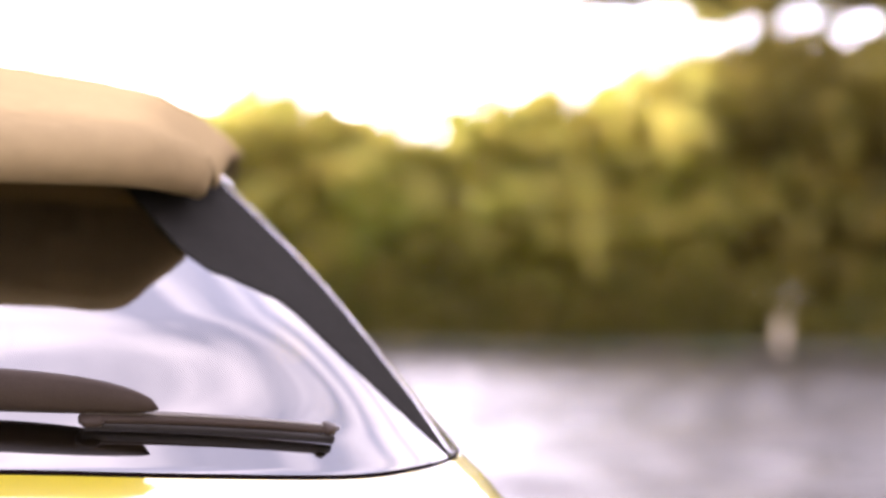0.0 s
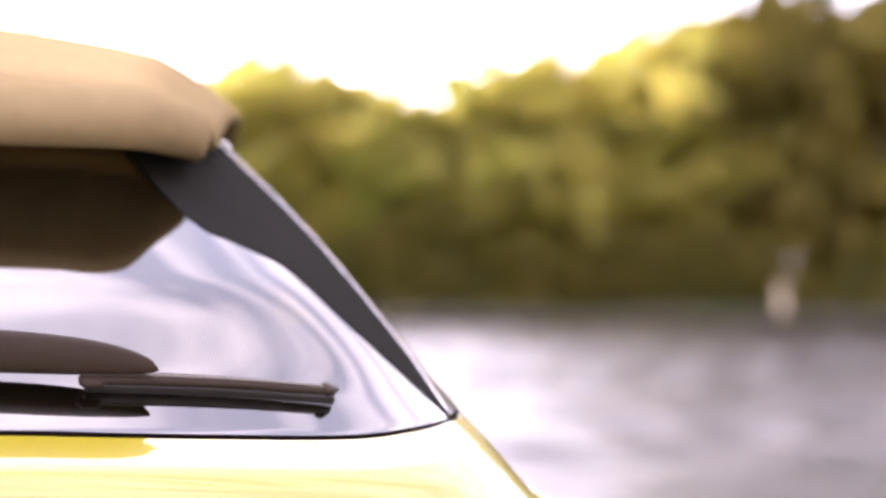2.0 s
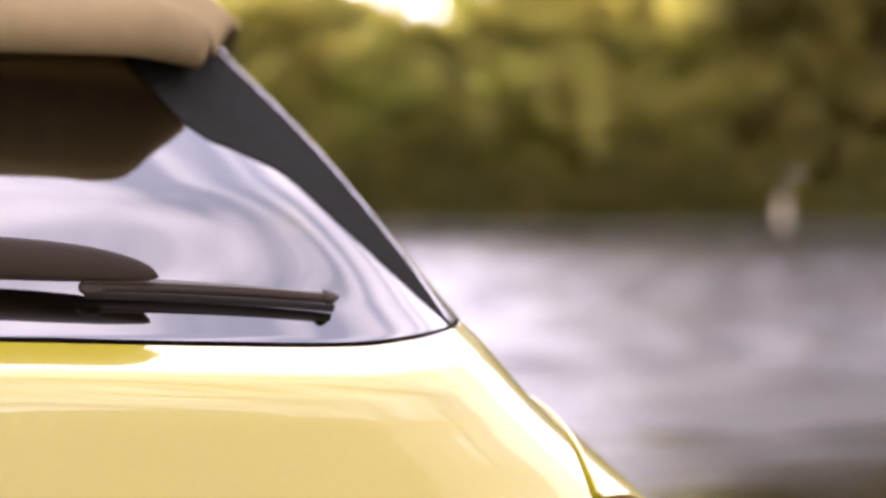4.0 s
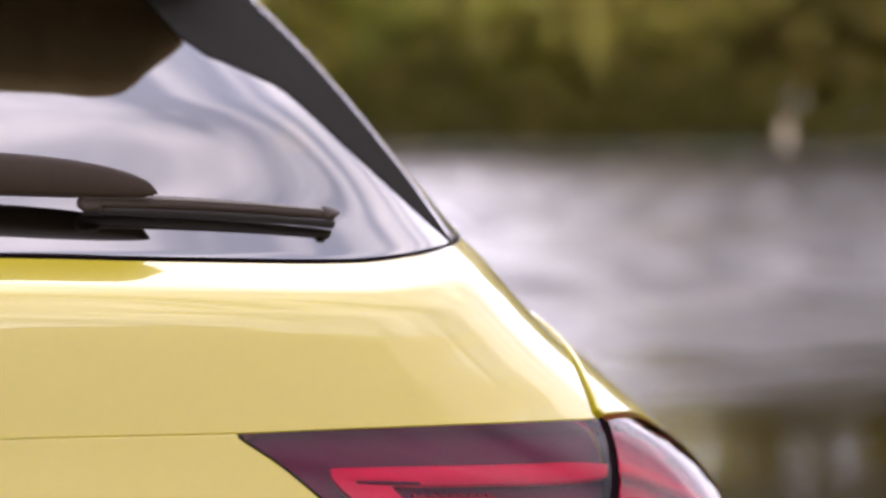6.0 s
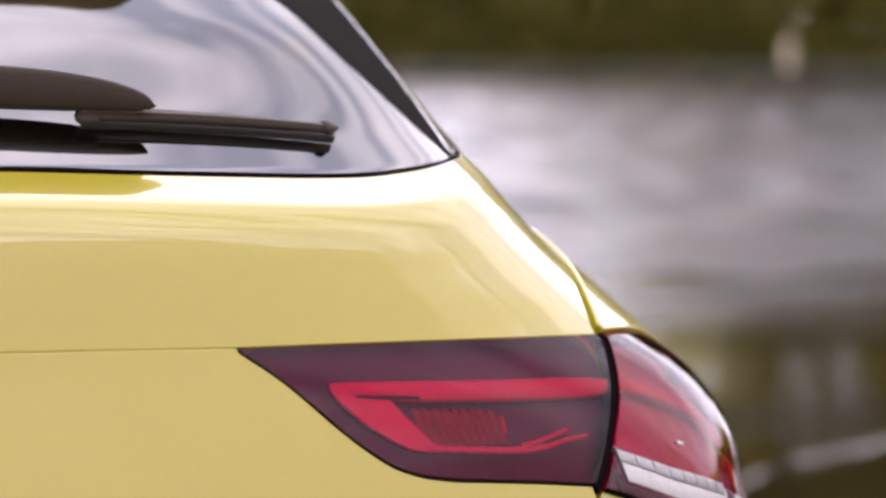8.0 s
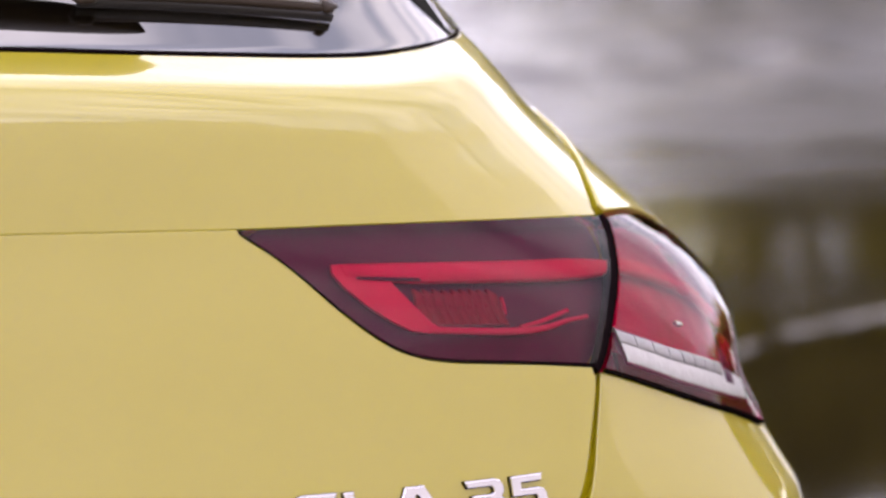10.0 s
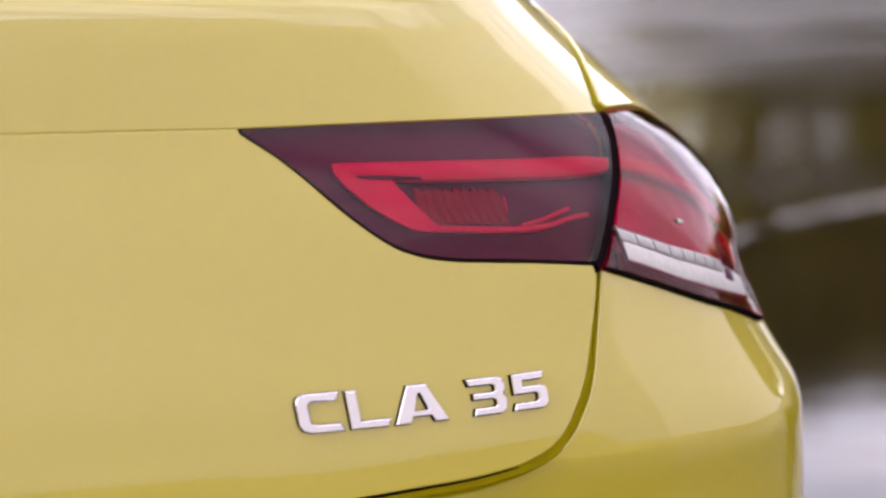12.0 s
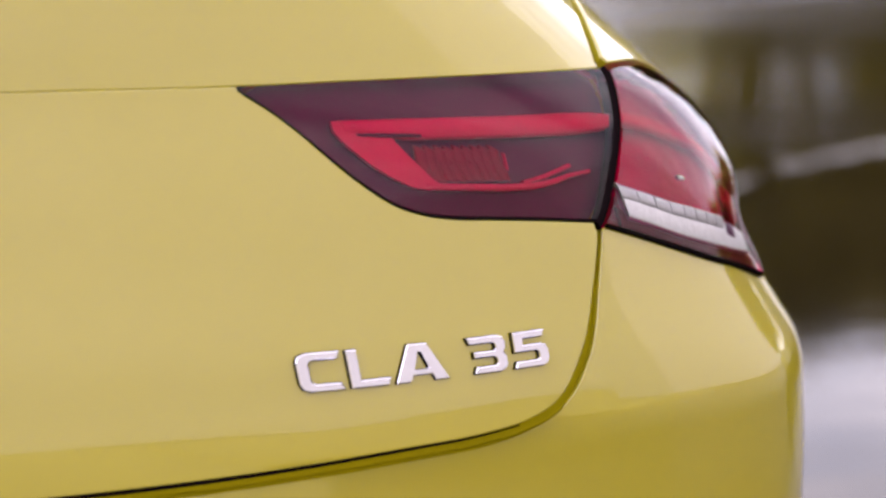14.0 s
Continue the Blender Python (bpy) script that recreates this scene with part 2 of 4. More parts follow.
def water_material():
    """Dark lake water: calm beside the quay, combed by wind farther out."""
    m = bpy.data.materials.new("lake_water")
    m.use_nodes = True
    nt = m.node_tree
    b = nt.nodes["Principled BSDF"]
    b.inputs["Base Color"].default_value = (0.008, 0.006, 0.002, 1)
    b.inputs["IOR"].default_value = 1.33
    co, mp = nt.nodes.new("ShaderNodeTexCoord"), nt.nodes.new("ShaderNodeMapping")
    mp.inputs["Rotation"].default_value = (0, 0, radians(-27))
    mp.inputs["Scale"].default_value = (0.35, 2.6, 1.0)
    sep, far = nt.nodes.new("ShaderNodeSeparateXYZ"), nt.nodes.new("ShaderNodeMapRange")
    far.interpolation_type = "SMOOTHSTEP"
    far.inputs["From Min"].default_value, far.inputs["From Max"].default_value = 7.4, 17.0
    lane, fine = nt.nodes.new("ShaderNodeTexNoise"), nt.nodes.new("ShaderNodeTexNoise")
    lane.inputs["Scale"].default_value, lane.inputs["Detail"].default_value = 0.42, 5
    fine.inputs["Scale"].default_value, fine.inputs["Detail"].default_value = 5.0, 3
    nt.links.new(co.outputs["Object"], mp.inputs["Vector"])
    nt.links.new(co.outputs["Object"], sep.inputs["Vector"])
    drift, edge = nt.nodes.new("ShaderNodeTexNoise"), nt.nodes.new("ShaderNodeMath")
    drift.inputs["Scale"].default_value, drift.inputs["Detail"].default_value = 0.28, 3
    edge.operation, edge.inputs[1].default_value = "MULTIPLY_ADD", 9.0
    nt.links.new(mp.outputs["Vector"], drift.inputs["Vector"])
    nt.links.new(drift.outputs["Fac"], edge.inputs[0])
    nt.links.new(sep.outputs["Y"], edge.inputs[2])
    nt.links.new(edge.outputs[0], far.inputs["Value"])
    nt.links.new(mp.outputs["Vector"], lane.inputs["Vector"])
    nt.links.new(mp.outputs["Vector"], fine.inputs["Vector"])
    mul, rough, bump = nt.nodes.new("ShaderNodeMath"), nt.nodes.new("ShaderNodeMapRange"), nt.nodes.new("ShaderNodeBump")
    mul.operation = "MULTIPLY"
    crisp = nt.nodes.new("ShaderNodeMapRange")
    crisp.inputs["From Min"].default_value, crisp.inputs["From Max"].default_value = 0.34, 0.62
    crisp.inputs["To Min"].default_value, crisp.inputs["To Max"].default_value = 0.26, 1.0
    nt.links.new(lane.outputs["Fac"], crisp.inputs["Value"])
    nt.links.new(crisp.outputs["Result"], mul.inputs[0])
    nt.links.new(far.outputs["Result"], mul.inputs[1])
    rough.inputs["From Min"].default_value, rough.inputs["From Max"].default_value = 0.0, 0.6
    rough.inputs["To Min"].default_value, rough.inputs["To Max"].default_value = 0.05, 0.38
    nt.links.new(mul.outputs[0], rough.inputs["Value"])
    nt.links.new(rough.outputs["Result"], b.inputs["Roughness"])
    nt.links.new(fine.outputs["Fac"], bump.inputs["Height"])
    bump.inputs["Distance"].default_value = 0.02
    amp = nt.nodes.new("ShaderNodeMapRange")
    amp.inputs["To Min"].default_value, amp.inputs["To Max"].default_value = 0.04, 1.0
    nt.links.new(mul.outputs[0], amp.inputs["Value"])
    nt.links.new(amp.outputs["Result"], bump.inputs["Strength"])
    nt.links.new(bump.outputs["Normal"], b.inputs["Normal"])
    return m


WATER = water_material()


# ---- mesh helpers ----
def mesh_object(name, verts, faces, mat, parent=None, label="", smooth=True, normals=None):
    me = bpy.data.meshes.new(name)
    me.from_pydata([tuple(v) for v in verts], [], [tuple(f) for f in faces])
    me.materials.append(mat)
    if smooth:
        me.polygons.foreach_set("use_smooth", [True] * len(me.polygons))
    me.validate()
    if normals is not None and len(me.vertices) == len(normals):
        me.normals_split_custom_set_from_vertices([tuple(n) for n in normals])
    me.update()
    ob = new(name, me)
    ob.parent = parent
    if label:
        tagged(ob, label)
    return ob


def part(name, bm, mat, parent, label="", smooth=True):
    me = bpy.data.meshes.new(name)
    bmesh.ops.recalc_face_normals(bm, faces=bm.faces)
    bm.to_mesh(me)
    bm.free()
    me.materials.append(mat)
    if smooth:
        me.polygons.foreach_set("use_smooth", [True] * len(me.polygons))
    ob = new(name, me)
    ob.parent = parent
    if label:
        tagged(ob, label)
    return ob


def thing(name, label, category, group="", kind="", at=(0, 0, 0)):
    ob = new(name)
    ob.location = at
    ob.empty_display_size = 0.1
    return tagged(ob, label, category, group, kind)


def spline(kx, ky):
    kx, ky = np.array(kx, float), np.array(ky, float)
    slope = np.gradient(ky, kx)

    def value(x):
        x = np.clip(x, kx[0], kx[-1])
        i = np.clip(np.searchsorted(kx, x) - 1, 0, len(kx) - 2)
        h = kx[i + 1] - kx[i]
        q = (x - kx[i]) / h
        return ((2 * q**3 - 3 * q**2 + 1) * ky[i] + (q**3 - 2 * q**2 + q) * h * slope[i]
                + (3 * q**2 - 2 * q**3) * ky[i + 1] + (q**3 - q**2) * h * slope[i + 1])
    return value


def box(bm, centre, size, bevel=0.0, turn=None):
    m = Matrix.Translation(centre) @ (turn or Matrix()) @ Matrix.Diagonal((*size, 1))
    made = bmesh.ops.create_cube(bm, size=1.0, matrix=m)
    if bevel:
        edges = list({e for v in made["verts"] for e in v.link_edges})
        bmesh.ops.bevel(bm, geom=edges, offset=bevel, segments=2, affect="EDGES", clamp_overlap=True)


def tube(bm, pts, radius, sides=8, flat=1.0):
    """A round bar along the points; radius may be one number or one for each point."""
    pts = [Vector(p) for p in pts]
    rad = radius if hasattr(radius, "__len__") else [radius] * len(pts)
    rings = []
    for i, p in enumerate(pts):
        d = (pts[min(i + 1, len(pts) - 1)] - pts[max(i - 1, 0)]).normalized()
        a = d.cross(Vector((0, 0, 1)) if abs(d.z) < 0.9 else Vector((1, 0, 0))).normalized()
        b = d.cross(a)
        rings.append([bm.verts.new(p + (a * math.cos(k * math.tau / sides) + b * flat * math.sin(k * math.tau / sides)) * rad[i]) for k in range(sides)])
    for r0, r1 in zip(rings, rings[1:]):
        for k in range(sides):
            bm.faces.new((r0[k], r0[(k + 1) % sides], r1[(k + 1) % sides], r1[k]))
    bm.faces.new(rings[0][::-1])
    bm.faces.new(rings[-1])


# ---- the form of the car's tail ----
# rear centre line (y over z) and half width (x over z); the plan is a superellipse whose corner turns into the flank
REAR = spline((.20, .40, .52, .59, .625, .645, .655, .665, .70, .76, .82, .885, .93, .965, .980, .988, .995, 1.000, 1.004, 1.010, 1.016, 1.019, 1.022, 1.026, 1.03, 1.06, 1.16, 1.28, 1.38),
              (.04, -.036, -.0332, -.0272, -.0236, -.0212, -.0198, -.0176, -.0105, .0035, .0175, .0325, .0397, .0459, .0498, .0542, .0592, .0652, .0752, .0922, .1092, .1156, .1200, .1256, .1312, .1728, .312, .480, .62))
HALF = spline((.20, .45, .60, .62, .636, .66, .69, .72, .78, .84, .90, .95, 1.00, 1.08, 1.18, 1.28, 1.38),
              (.9180, .9180, .9160, .9146, .9100, .8960, .8780, .8620, .8430, .7990, 0.7338, 0.6811, 0.6410, 0.5870, 0.5180, 0.4353, 0.3553))
CORNER, POWER = 0.35, 3.2
BELT_U = (0, .157, .240, .343, .440, .524, .605, .769, .90, .97)
BELT_Z = (1.0173, 1.0144, 1.0108, 1.0068, 1.0035, 1.0022, 1.0037, 1.0074, 1.010, 1.012)
BELT = spline(BELT_U, BELT_Z)
SWAGE = spline((0, .22, .30, .45, .60, .80, 1.0), (.0060, .0088, .0095, .0080, .0040, 0, 0))
# the foot below that swage stands steeper towards the corner
FOOT = spline((0, .20, .25, .31, .38, .46, .56, .66, .78, 1.0), (0, 0, .012, .045, .090, .102, .115, .070, 0, 0))
FOOT_Z = spline((0, .22, .30, .38, .46, .56, .70, 1.0), (.660, .661, .668, .682, .684, .678, .655, .640))


def ease(x, a, b):
    q = np.clip((x - a) / (b - a), 0, 1)
    return q * q * (3 - 2 * q)


def tail(u, z):
    """The tail's skin: u from 0 (middle) to 1 (flank), negative for the other side."""
    u, z = np.broadcast_arrays(np.asarray(u, float), np.asarray(z, float))
    a = np.abs(u) * np.pi / 2
    x = np.sign(u) * HALF(z) * np.sin(a) ** (2 / POWER)
    # the fold under the window keeps to the belt line
    fold = z + (1.0185 - BELT(np.abs(u))) * ease(z, .945, .990) * (1 - ease(z, 1.03, 1.13))
    # the swage above the tailgate's foot climbs towards the corner
    fold = fold - SWAGE(np.abs(u)) * ease(z, .60, .645) * (1 - ease(z, .70, .78))
    below = np.sqrt((FOOT_Z(np.abs(u)) - z) ** 2 + .003 ** 2) * .5 + (FOOT_Z(np.abs(u)) - z) * .5
    y = REAR(fold) + FOOT(np.abs(u)) * .07 * np.tanh(below / .07) + CORNER * (1 - np.clip(np.cos(a), 0, 1) ** (2 / POWER))
    return np.stack([x, y, z], -1)


def tail_normal(u, z):
    u, z = np.broadcast_arrays(np.asarray(u, float), np.asarray(z, float))
    s = np.where(np.abs(u) < 0.02, 0.02, np.abs(u))
    s = np.clip(s, 0.0, 0.97)
    h = 0.004
    du = tail(s + h, z) - tail(s - h, z)
    dz = tail(s, z + h) - tail(s, z - h)
    n = np.cross(du, dz)
    n /= np.linalg.norm(n, axis=-1, keepdims=True)
    n[..., 0] *= np.clip(np.abs(u) / 0.02, 0, 1) * np.where(u < 0, -1, 1)
    return n / np.linalg.norm(n, axis=-1, keepdims=True)


def on_tail(u, z, off):
    return tail(u, z) + tail_normal(u, z) * off


def panel(name, U, Z, mat, parent, label="", off=0.0, roll=0.002, depth=0.012, lean=None):
    """A pressed panel: the grid (U, Z) on the tail's skin with a rolled edge all round; lean tips its face upwards."""
    ni, nj = U.shape
    N = tail_normal(U, Z)
    if lean is not None:
        N = N + np.array((0, 0, 1.0)) * lean[..., None]
        N /= np.linalg.norm(N, axis=-1, keepdims=True)
    G = tail(U, Z) + N * (off if np.ndim(off) == 0 else off[..., None])
    verts, norms, faces = list(G.reshape(-1, 3)), list(N.reshape(-1, 3)), []
    ident = np.arange(ni * nj).reshape(ni, nj)
    for i in range(ni - 1):
        for j in range(nj - 1):
            faces.append((ident[i, j], ident[i + 1, j], ident[i + 1, j + 1], ident[i, j + 1]))
    loop = [(i, 0) for i in range(ni)] + [(ni - 1, j) for j in range(1, nj)] + [(i, nj - 1) for i in range(ni - 2, -1, -1)] + [(0, j) for j in range(nj - 2, 0, -1)]
    ids = [ident[i, j] for i, j in loop]
    pos, nor = np.array([verts[k] for k in ids]), np.array([norms[k] for k in ids])
    tan = np.roll(pos, -1, 0) - np.roll(pos, 1, 0)
    out = np.cross(tan, nor)
    length = np.linalg.norm(out, axis=1, keepdims=True)
    out = out / np.where(length < 1e-9, 1, length)
    last, count = ids, len(ids)
    steps = [(roll * math.sin(a), roll * (1 - math.cos(a)), a) for a in (radians(30), radians(60), radians(90))] + [(roll, roll + depth, radians(90))]
    for o, d, a in steps:
        start = len(verts)
        verts += list(pos + out * o - nor * d)
        norms += list(nor * math.cos(a) + out * math.sin(a))
        ring = list(range(start, start + count))
        for k in range(count):
            k2 = (k + 1) % count
            faces.append((last[k2], last[k], ring[k], ring[k2]))
        last = ring
    return mesh_object(name, verts, faces, mat, parent, label, True, norms)


def edge_offset(us, zs, dist):
    """Shifts an edge z(u) by dist metres square to itself, upwards when positive."""
    x, z = np.asarray(us) * 1.15, np.asarray(zs)
    t = np.stack([np.gradient(x), np.gradient(z)], -1)
    t /= np.linalg.norm(t, axis=1, keepdims=True)
    x2, z2 = x - t[:, 1] * dist, z + t[:, 0] * dist
    order = np.argsort(x2)
    return lambda u: np.interp(np.abs(u), x2[order] / 1.15, z2[order])


def ruled(us, low, high, rows):
    """Grid between two edges z(u)."""
    us = np.asarray(us)
    v = np.linspace(0, 1, rows)[None]
    lo, hi = low(us)[:, None], high(us)[:, None]
    return np.broadcast_to(us[:, None], (len(us), rows)).copy(), lo + (hi - lo) * v


def between(A, B, cols, rows):
    """Grid between two lists of (u, z): A is one end, B the other; each is sampled evenly along its length."""
    def sample(L, n):
        L = np.array(L, float)
        s = np.r_[0, np.cumsum(np.hypot(np.diff(L[:, 0]) * 1.15, np.diff(L[:, 1])))]
        q = np.linspace(0, s[-1], n)
        return np.stack([np.interp(q, s, L[:, 0]), np.interp(q, s, L[:, 1])], -1)
    a, b = sample(A, cols), sample(B, cols)
    v = np.linspace(0, 1, rows)[None, :, None]
    g = a[:, None] * (1 - v) + b[:, None] * v
    return g[..., 0], g[..., 1]


# edges on the tail, as z over u
CREASE = spline((0, .118, .179, .257, .342, .457, .58, .694, .74), (.8967, .8955, .8942, .8920, .8904, .8868, .8815, .8752, .8722))
LAMP_LOW_U = (.2585, .277, .295, .320, .338, .359, .395, .435, .509)
LAMP_LOW_Z = (.8915, .8689, .8364, .8075, .7988, .7941, .7900, .7858, .7767)
SHUT_U = (0, .127, .204, .272, .333, .370, .400, .425, .459, .481, .504, .513)
SHUT_Z = (.6215, .6254, .6295, .6339, .6371, .6422, .6526, .6700, .7032, .7339, .7763, .7920)
HATCH_U = (.692, .73, .768, .83, .90, .97)
HATCH_Z = (.8767, .8890, .9005, .9140, .9250, .9400)
FIN_U = (.414, .426, .440, .463, .507, .553, .599, .656, .717, .781)
FIN_Z = (1.285, 1.235, 1.196, 1.1745, 1.1613, 1.150, 1.1370, 1.0933, 1.0511, 1.0099)
LAMP_LOW, SHUT, HATCH, FIN = spline(LAMP_LOW_U, LAMP_LOW_Z), spline(SHUT_U, SHUT_Z), spline(HATCH_U, HATCH_Z), spline(FIN_U, FIN_Z)


def dense(us, n=240):
    return np.linspace(us[0], us[-1], n)


def both(us):
    us = np.asarray(us)
    return np.r_[-us[::-1][:-1] if us[0] == 0 else -us[::-1], us]


def ribbon(name, path, width, off, thick, mat, parent, side, label=""):
    """A flat moulded bar along (u, z) points on the tail's skin."""
    p = np.array(path, float)
    s = np.r_[0, np.cumsum(np.hypot(np.diff(p[:, 0]) * 1.15, np.diff(p[:, 1])))]
    q = np.linspace(0, s[-1], 70)
    u, z, w = np.interp(q, s, p[:, 0]), np.interp(q, s, p[:, 1]), np.interp(q, s, width)
    for _ in range(2):
        u[1:-1], z[1:-1] = (u[:-2] + 2 * u[1:-1] + u[2:]) / 4, (z[:-2] + 2 * z[1:-1] + z[2:]) / 4
    t = np.stack([np.gradient(u) * 1.15, np.gradient(z)], -1)
    t /= np.linalg.norm(t, axis=1, keepdims=True)
    nu, nz = -t[:, 1] / 1.15, t[:, 0]
    rows = [on_tail(side * (u + nu * w * a), z + nz * w * a, off + b) for a, b in ((-1, -thick), (-1, -thick * .3), (-.75, 0), (.75, 0), (1, -thick * .3), (1, -thick))]
    verts, faces, n = np.concatenate(rows), [], len(u)
    for r in range(5):
        for k in range(n - 1):
            f = (r * n + k, r * n + k + 1, (r + 1) * n + k + 1, (r + 1) * n + k)
            faces.append(f if side > 0 else f[::-1])
    faces += [tuple(r * n for r in range(5, -1, -1)), tuple(r * n + n - 1 for r in range(6))]
    return mesh_object(name, verts, faces, mat, parent, label)


car = thing("car", "yellow estate car with smoked red tail lamps parked on a quay", "car")

# tailgate, lower pressing
d = dense(SHUT_U, 600)
low_edge = edge_offset(d, SHUT(d), 0.0062 - .0040 * ease(d, .43, .49))
d = dense(LAMP_LOW_U, 300)
lamp_edge = edge_offset(d, LAMP_LOW(d), -0.0030)


def gate_top(u):
    u = np.abs(u)
    return np.where(u < .2590, CREASE(u) - 0.0012, np.minimum(lamp_edge(u), CREASE(u) - 0.0012))


us = np.r_[np.linspace(0, .246, 36), np.linspace(.250, .292, 26), np.linspace(.295, .42, 46), np.linspace(.423, .509, 60)]
us = us[gate_top(us) - low_edge(us) > 0.006]
U, Z = ruled(both(us), low_edge, gate_top, 30)
tailgate = panel("tailgate", U, Z, PAINT, car, "glossy yellow tailgate with a rolled lower edge", 0.0, 0.0013, 0.012)

# tailgate, pressing under the window
d = dense(BELT_U, 300)
belt_low = edge_offset(d, BELT(d), -0.0024)


def upper_low(u):
    u = np.abs(u)
    return np.where(u < .690, CREASE(u) + 0.0012, np.maximum(HATCH(u) + 0.0032, CREASE(u) + 0.0012))


us = np.r_[np.linspace(0, .68, 80), np.linspace(.685, .96, 70)]
U, Z = ruled(both(us), upper_low, belt_low, 40)
panel("upper_panel", U, Z, PAINT, tailgate, "glossy yellow pressing under the rear window", 0.0, 0.0014, 0.012)

# painted inner shell behind the joints, its yellow darkened for their shade
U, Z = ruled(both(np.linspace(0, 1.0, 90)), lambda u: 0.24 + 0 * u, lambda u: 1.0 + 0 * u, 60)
panel("inner_shell", U, Z, SHADED_INNER_PAINT, car, "", -0.016, 0.001, 0.002)

# bumper
d = dense(SHUT_U, 600)
ROLL = 0.0016
bump_top = edge_offset(d, SHUT(d), -0.0028 - ROLL - .0012 * ease(d, .41, .45) - .0050 * ease(d, .43, .49))
LAMP_FOOT = spline((.510, .566, .671, .74, .807, .83, 1.0), (.7745, .7588, .7318, .7165, .6996, .694, .685))


def bumper_top(u):
    u = np.abs(u)
    return np.where(u < .5115, np.minimum(bump_top(u) - .005 * np.clip((.430 - u) / .10, 0, 1), .7735 - ROLL), LAMP_FOOT(u) - 0.002 - ROLL)


us = np.r_[np.linspace(0, .32, 30), np.linspace(.325, .56, 110), np.linspace(.565, 1.0, 60)]
U, Z = ruled(both(us), lambda u: 0.23 + 0 * u, bumper_top, 130)
tuck = 0.014 * (1 - ease(np.abs(U), .37, .43)) * ease(Z - bumper_top(U), -.020, .001) ** 2
bumper = panel("bumper", U, Z, PAINT, car, "yellow painted rear bumper with a rolled top edge", -0.0035 - tuck, ROLL, 0.02)

for side in (1, -1):
    # the ledge's darker yellow paints the shade deep in the joint
    d = np.linspace(0, .502, 80)
    ribbon("gate_ledge", [(u + .0035 * ease(u, .43, .49), SHUT(u) + .0012) for u in d], list(np.interp(d, (.40, .45), (.0068, .0092))), -0.0085, 0.003, SHADED_INNER_PAINT, bumper, side, "ledge deep in the joint, its yellow darkened for shade")
    # tapering black strip paints the shade in the gap
    d = np.linspace(0, .36, 90)
    ribbon("gate_shade", [(u, SHUT(u) + .0014) for u in d], list(np.interp(d, (0, .15, .27, .36), (.0026, .0020, .0010, .0002))), -0.0070, 0.003, SEAL, bumper, side, "black strip painting the dark of the joint")

# rear window, its seal and the dark fins beside it
d = dense(BELT_U, 300)
glass_low = edge_offset(d, BELT(d), 0.0012)
d = dense(FIN_U, 300)
glass_high = edge_offset(d, FIN(d), -0.0015)


def glass_top(u):
    u = np.abs(u)
    return np.where(u < .416, 1.285, glass_high(u))


us = np.r_[np.linspace(0, .40, 40), np.linspace(.405, .779, 110)]
us = us[glass_top(us) - glass_low(us) > 0.003]
U, Z = ruled(both(us), glass_low, glass_top, 50)
rear_window = panel("rear_window", U, Z, REAR_GLASS, car, "dark tinted rear window reflecting clouds", -0.001, 0.001, 0.003)
bm = bmesh.new()
us = both(np.linspace(0, .955, 120))
tube(bm, on_tail(us, BELT(np.abs(us)) - 0.0002, -0.0004), 0.0016, 8)
part("window_seal", bm, SEAL, rear_window, "black rubber seal")

for side in (1, -1):
    inner = [(u, FIN(u)) for u in np.linspace(.781, .414, 90)]
    outer = [(.786, 1.0105), (.832, 1.05), (.864, 1.10), (.884, 1.16), (.90, 1.22), (.91, 1.285)]
    U, Z = between(inner, outer, 90, 14)
    U, Z = (U[::-1], Z[::-1]) if side > 0 else (-U, Z)
    fin = panel("side_fin", U, Z, FIN_BLACK, car, "gloss black fin beside the rear window", 0.0005, 0.001, 0.006)
    flank_a = [(u + .004, z) for u, z in outer]
    flank_b = [(.95, 1.012), (.96, 1.05), (.97, 1.10), (.98, 1.16), (.985, 1.22), (.99, 1.285)]
    U, Z = between(flank_a, flank_b, 60, 8)
    U, Z = (U[::-1], Z[::-1]) if side > 0 else (-U, Z)
    panel("fin_edge", U, Z, TRIM, fin, "polished outer edge", 0.0015, 0.0015, 0.006)

# rear quarter beside the tailgate, above the lamp
QUARTER_LOW = spline((.700, .739, .824, .92, 1.0), (.8745, .8725, .8650, .842, .818))
for side in (1, -1):
    us = np.linspace(.700, 1.0, 110)
    us = us[HATCH(us) - QUARTER_LOW(us) > 0.0095]
    U, Z = ruled(us, lambda u: QUARTER_LOW(u) + 0.003, lambda u: HATCH(u) - 0.0034, 16)
    if side < 0:
        U, Z = -U[::-1], Z[::-1]
    panel("rear_quarter", U, Z, PAINT, car, "yellow rear wing above the tail lamp", 0.0035, 0.002, 0.012)


# tail lamps
def turned(U, Z, side):
    return (U, Z) if side > 0 else (-U[::-1], Z[::-1])


def lamp_lean(U, Z):
    """How far the wing lamp's lens tips upwards: most on its upper outer shoulder."""
    outer = ease(np.abs(U), .64, .82)
    return (1 - outer) * np.interp(Z, (.70, .87), (.30, .36)) + outer * np.interp(Z, (.72, .78, .86), (.15, .45, .85))


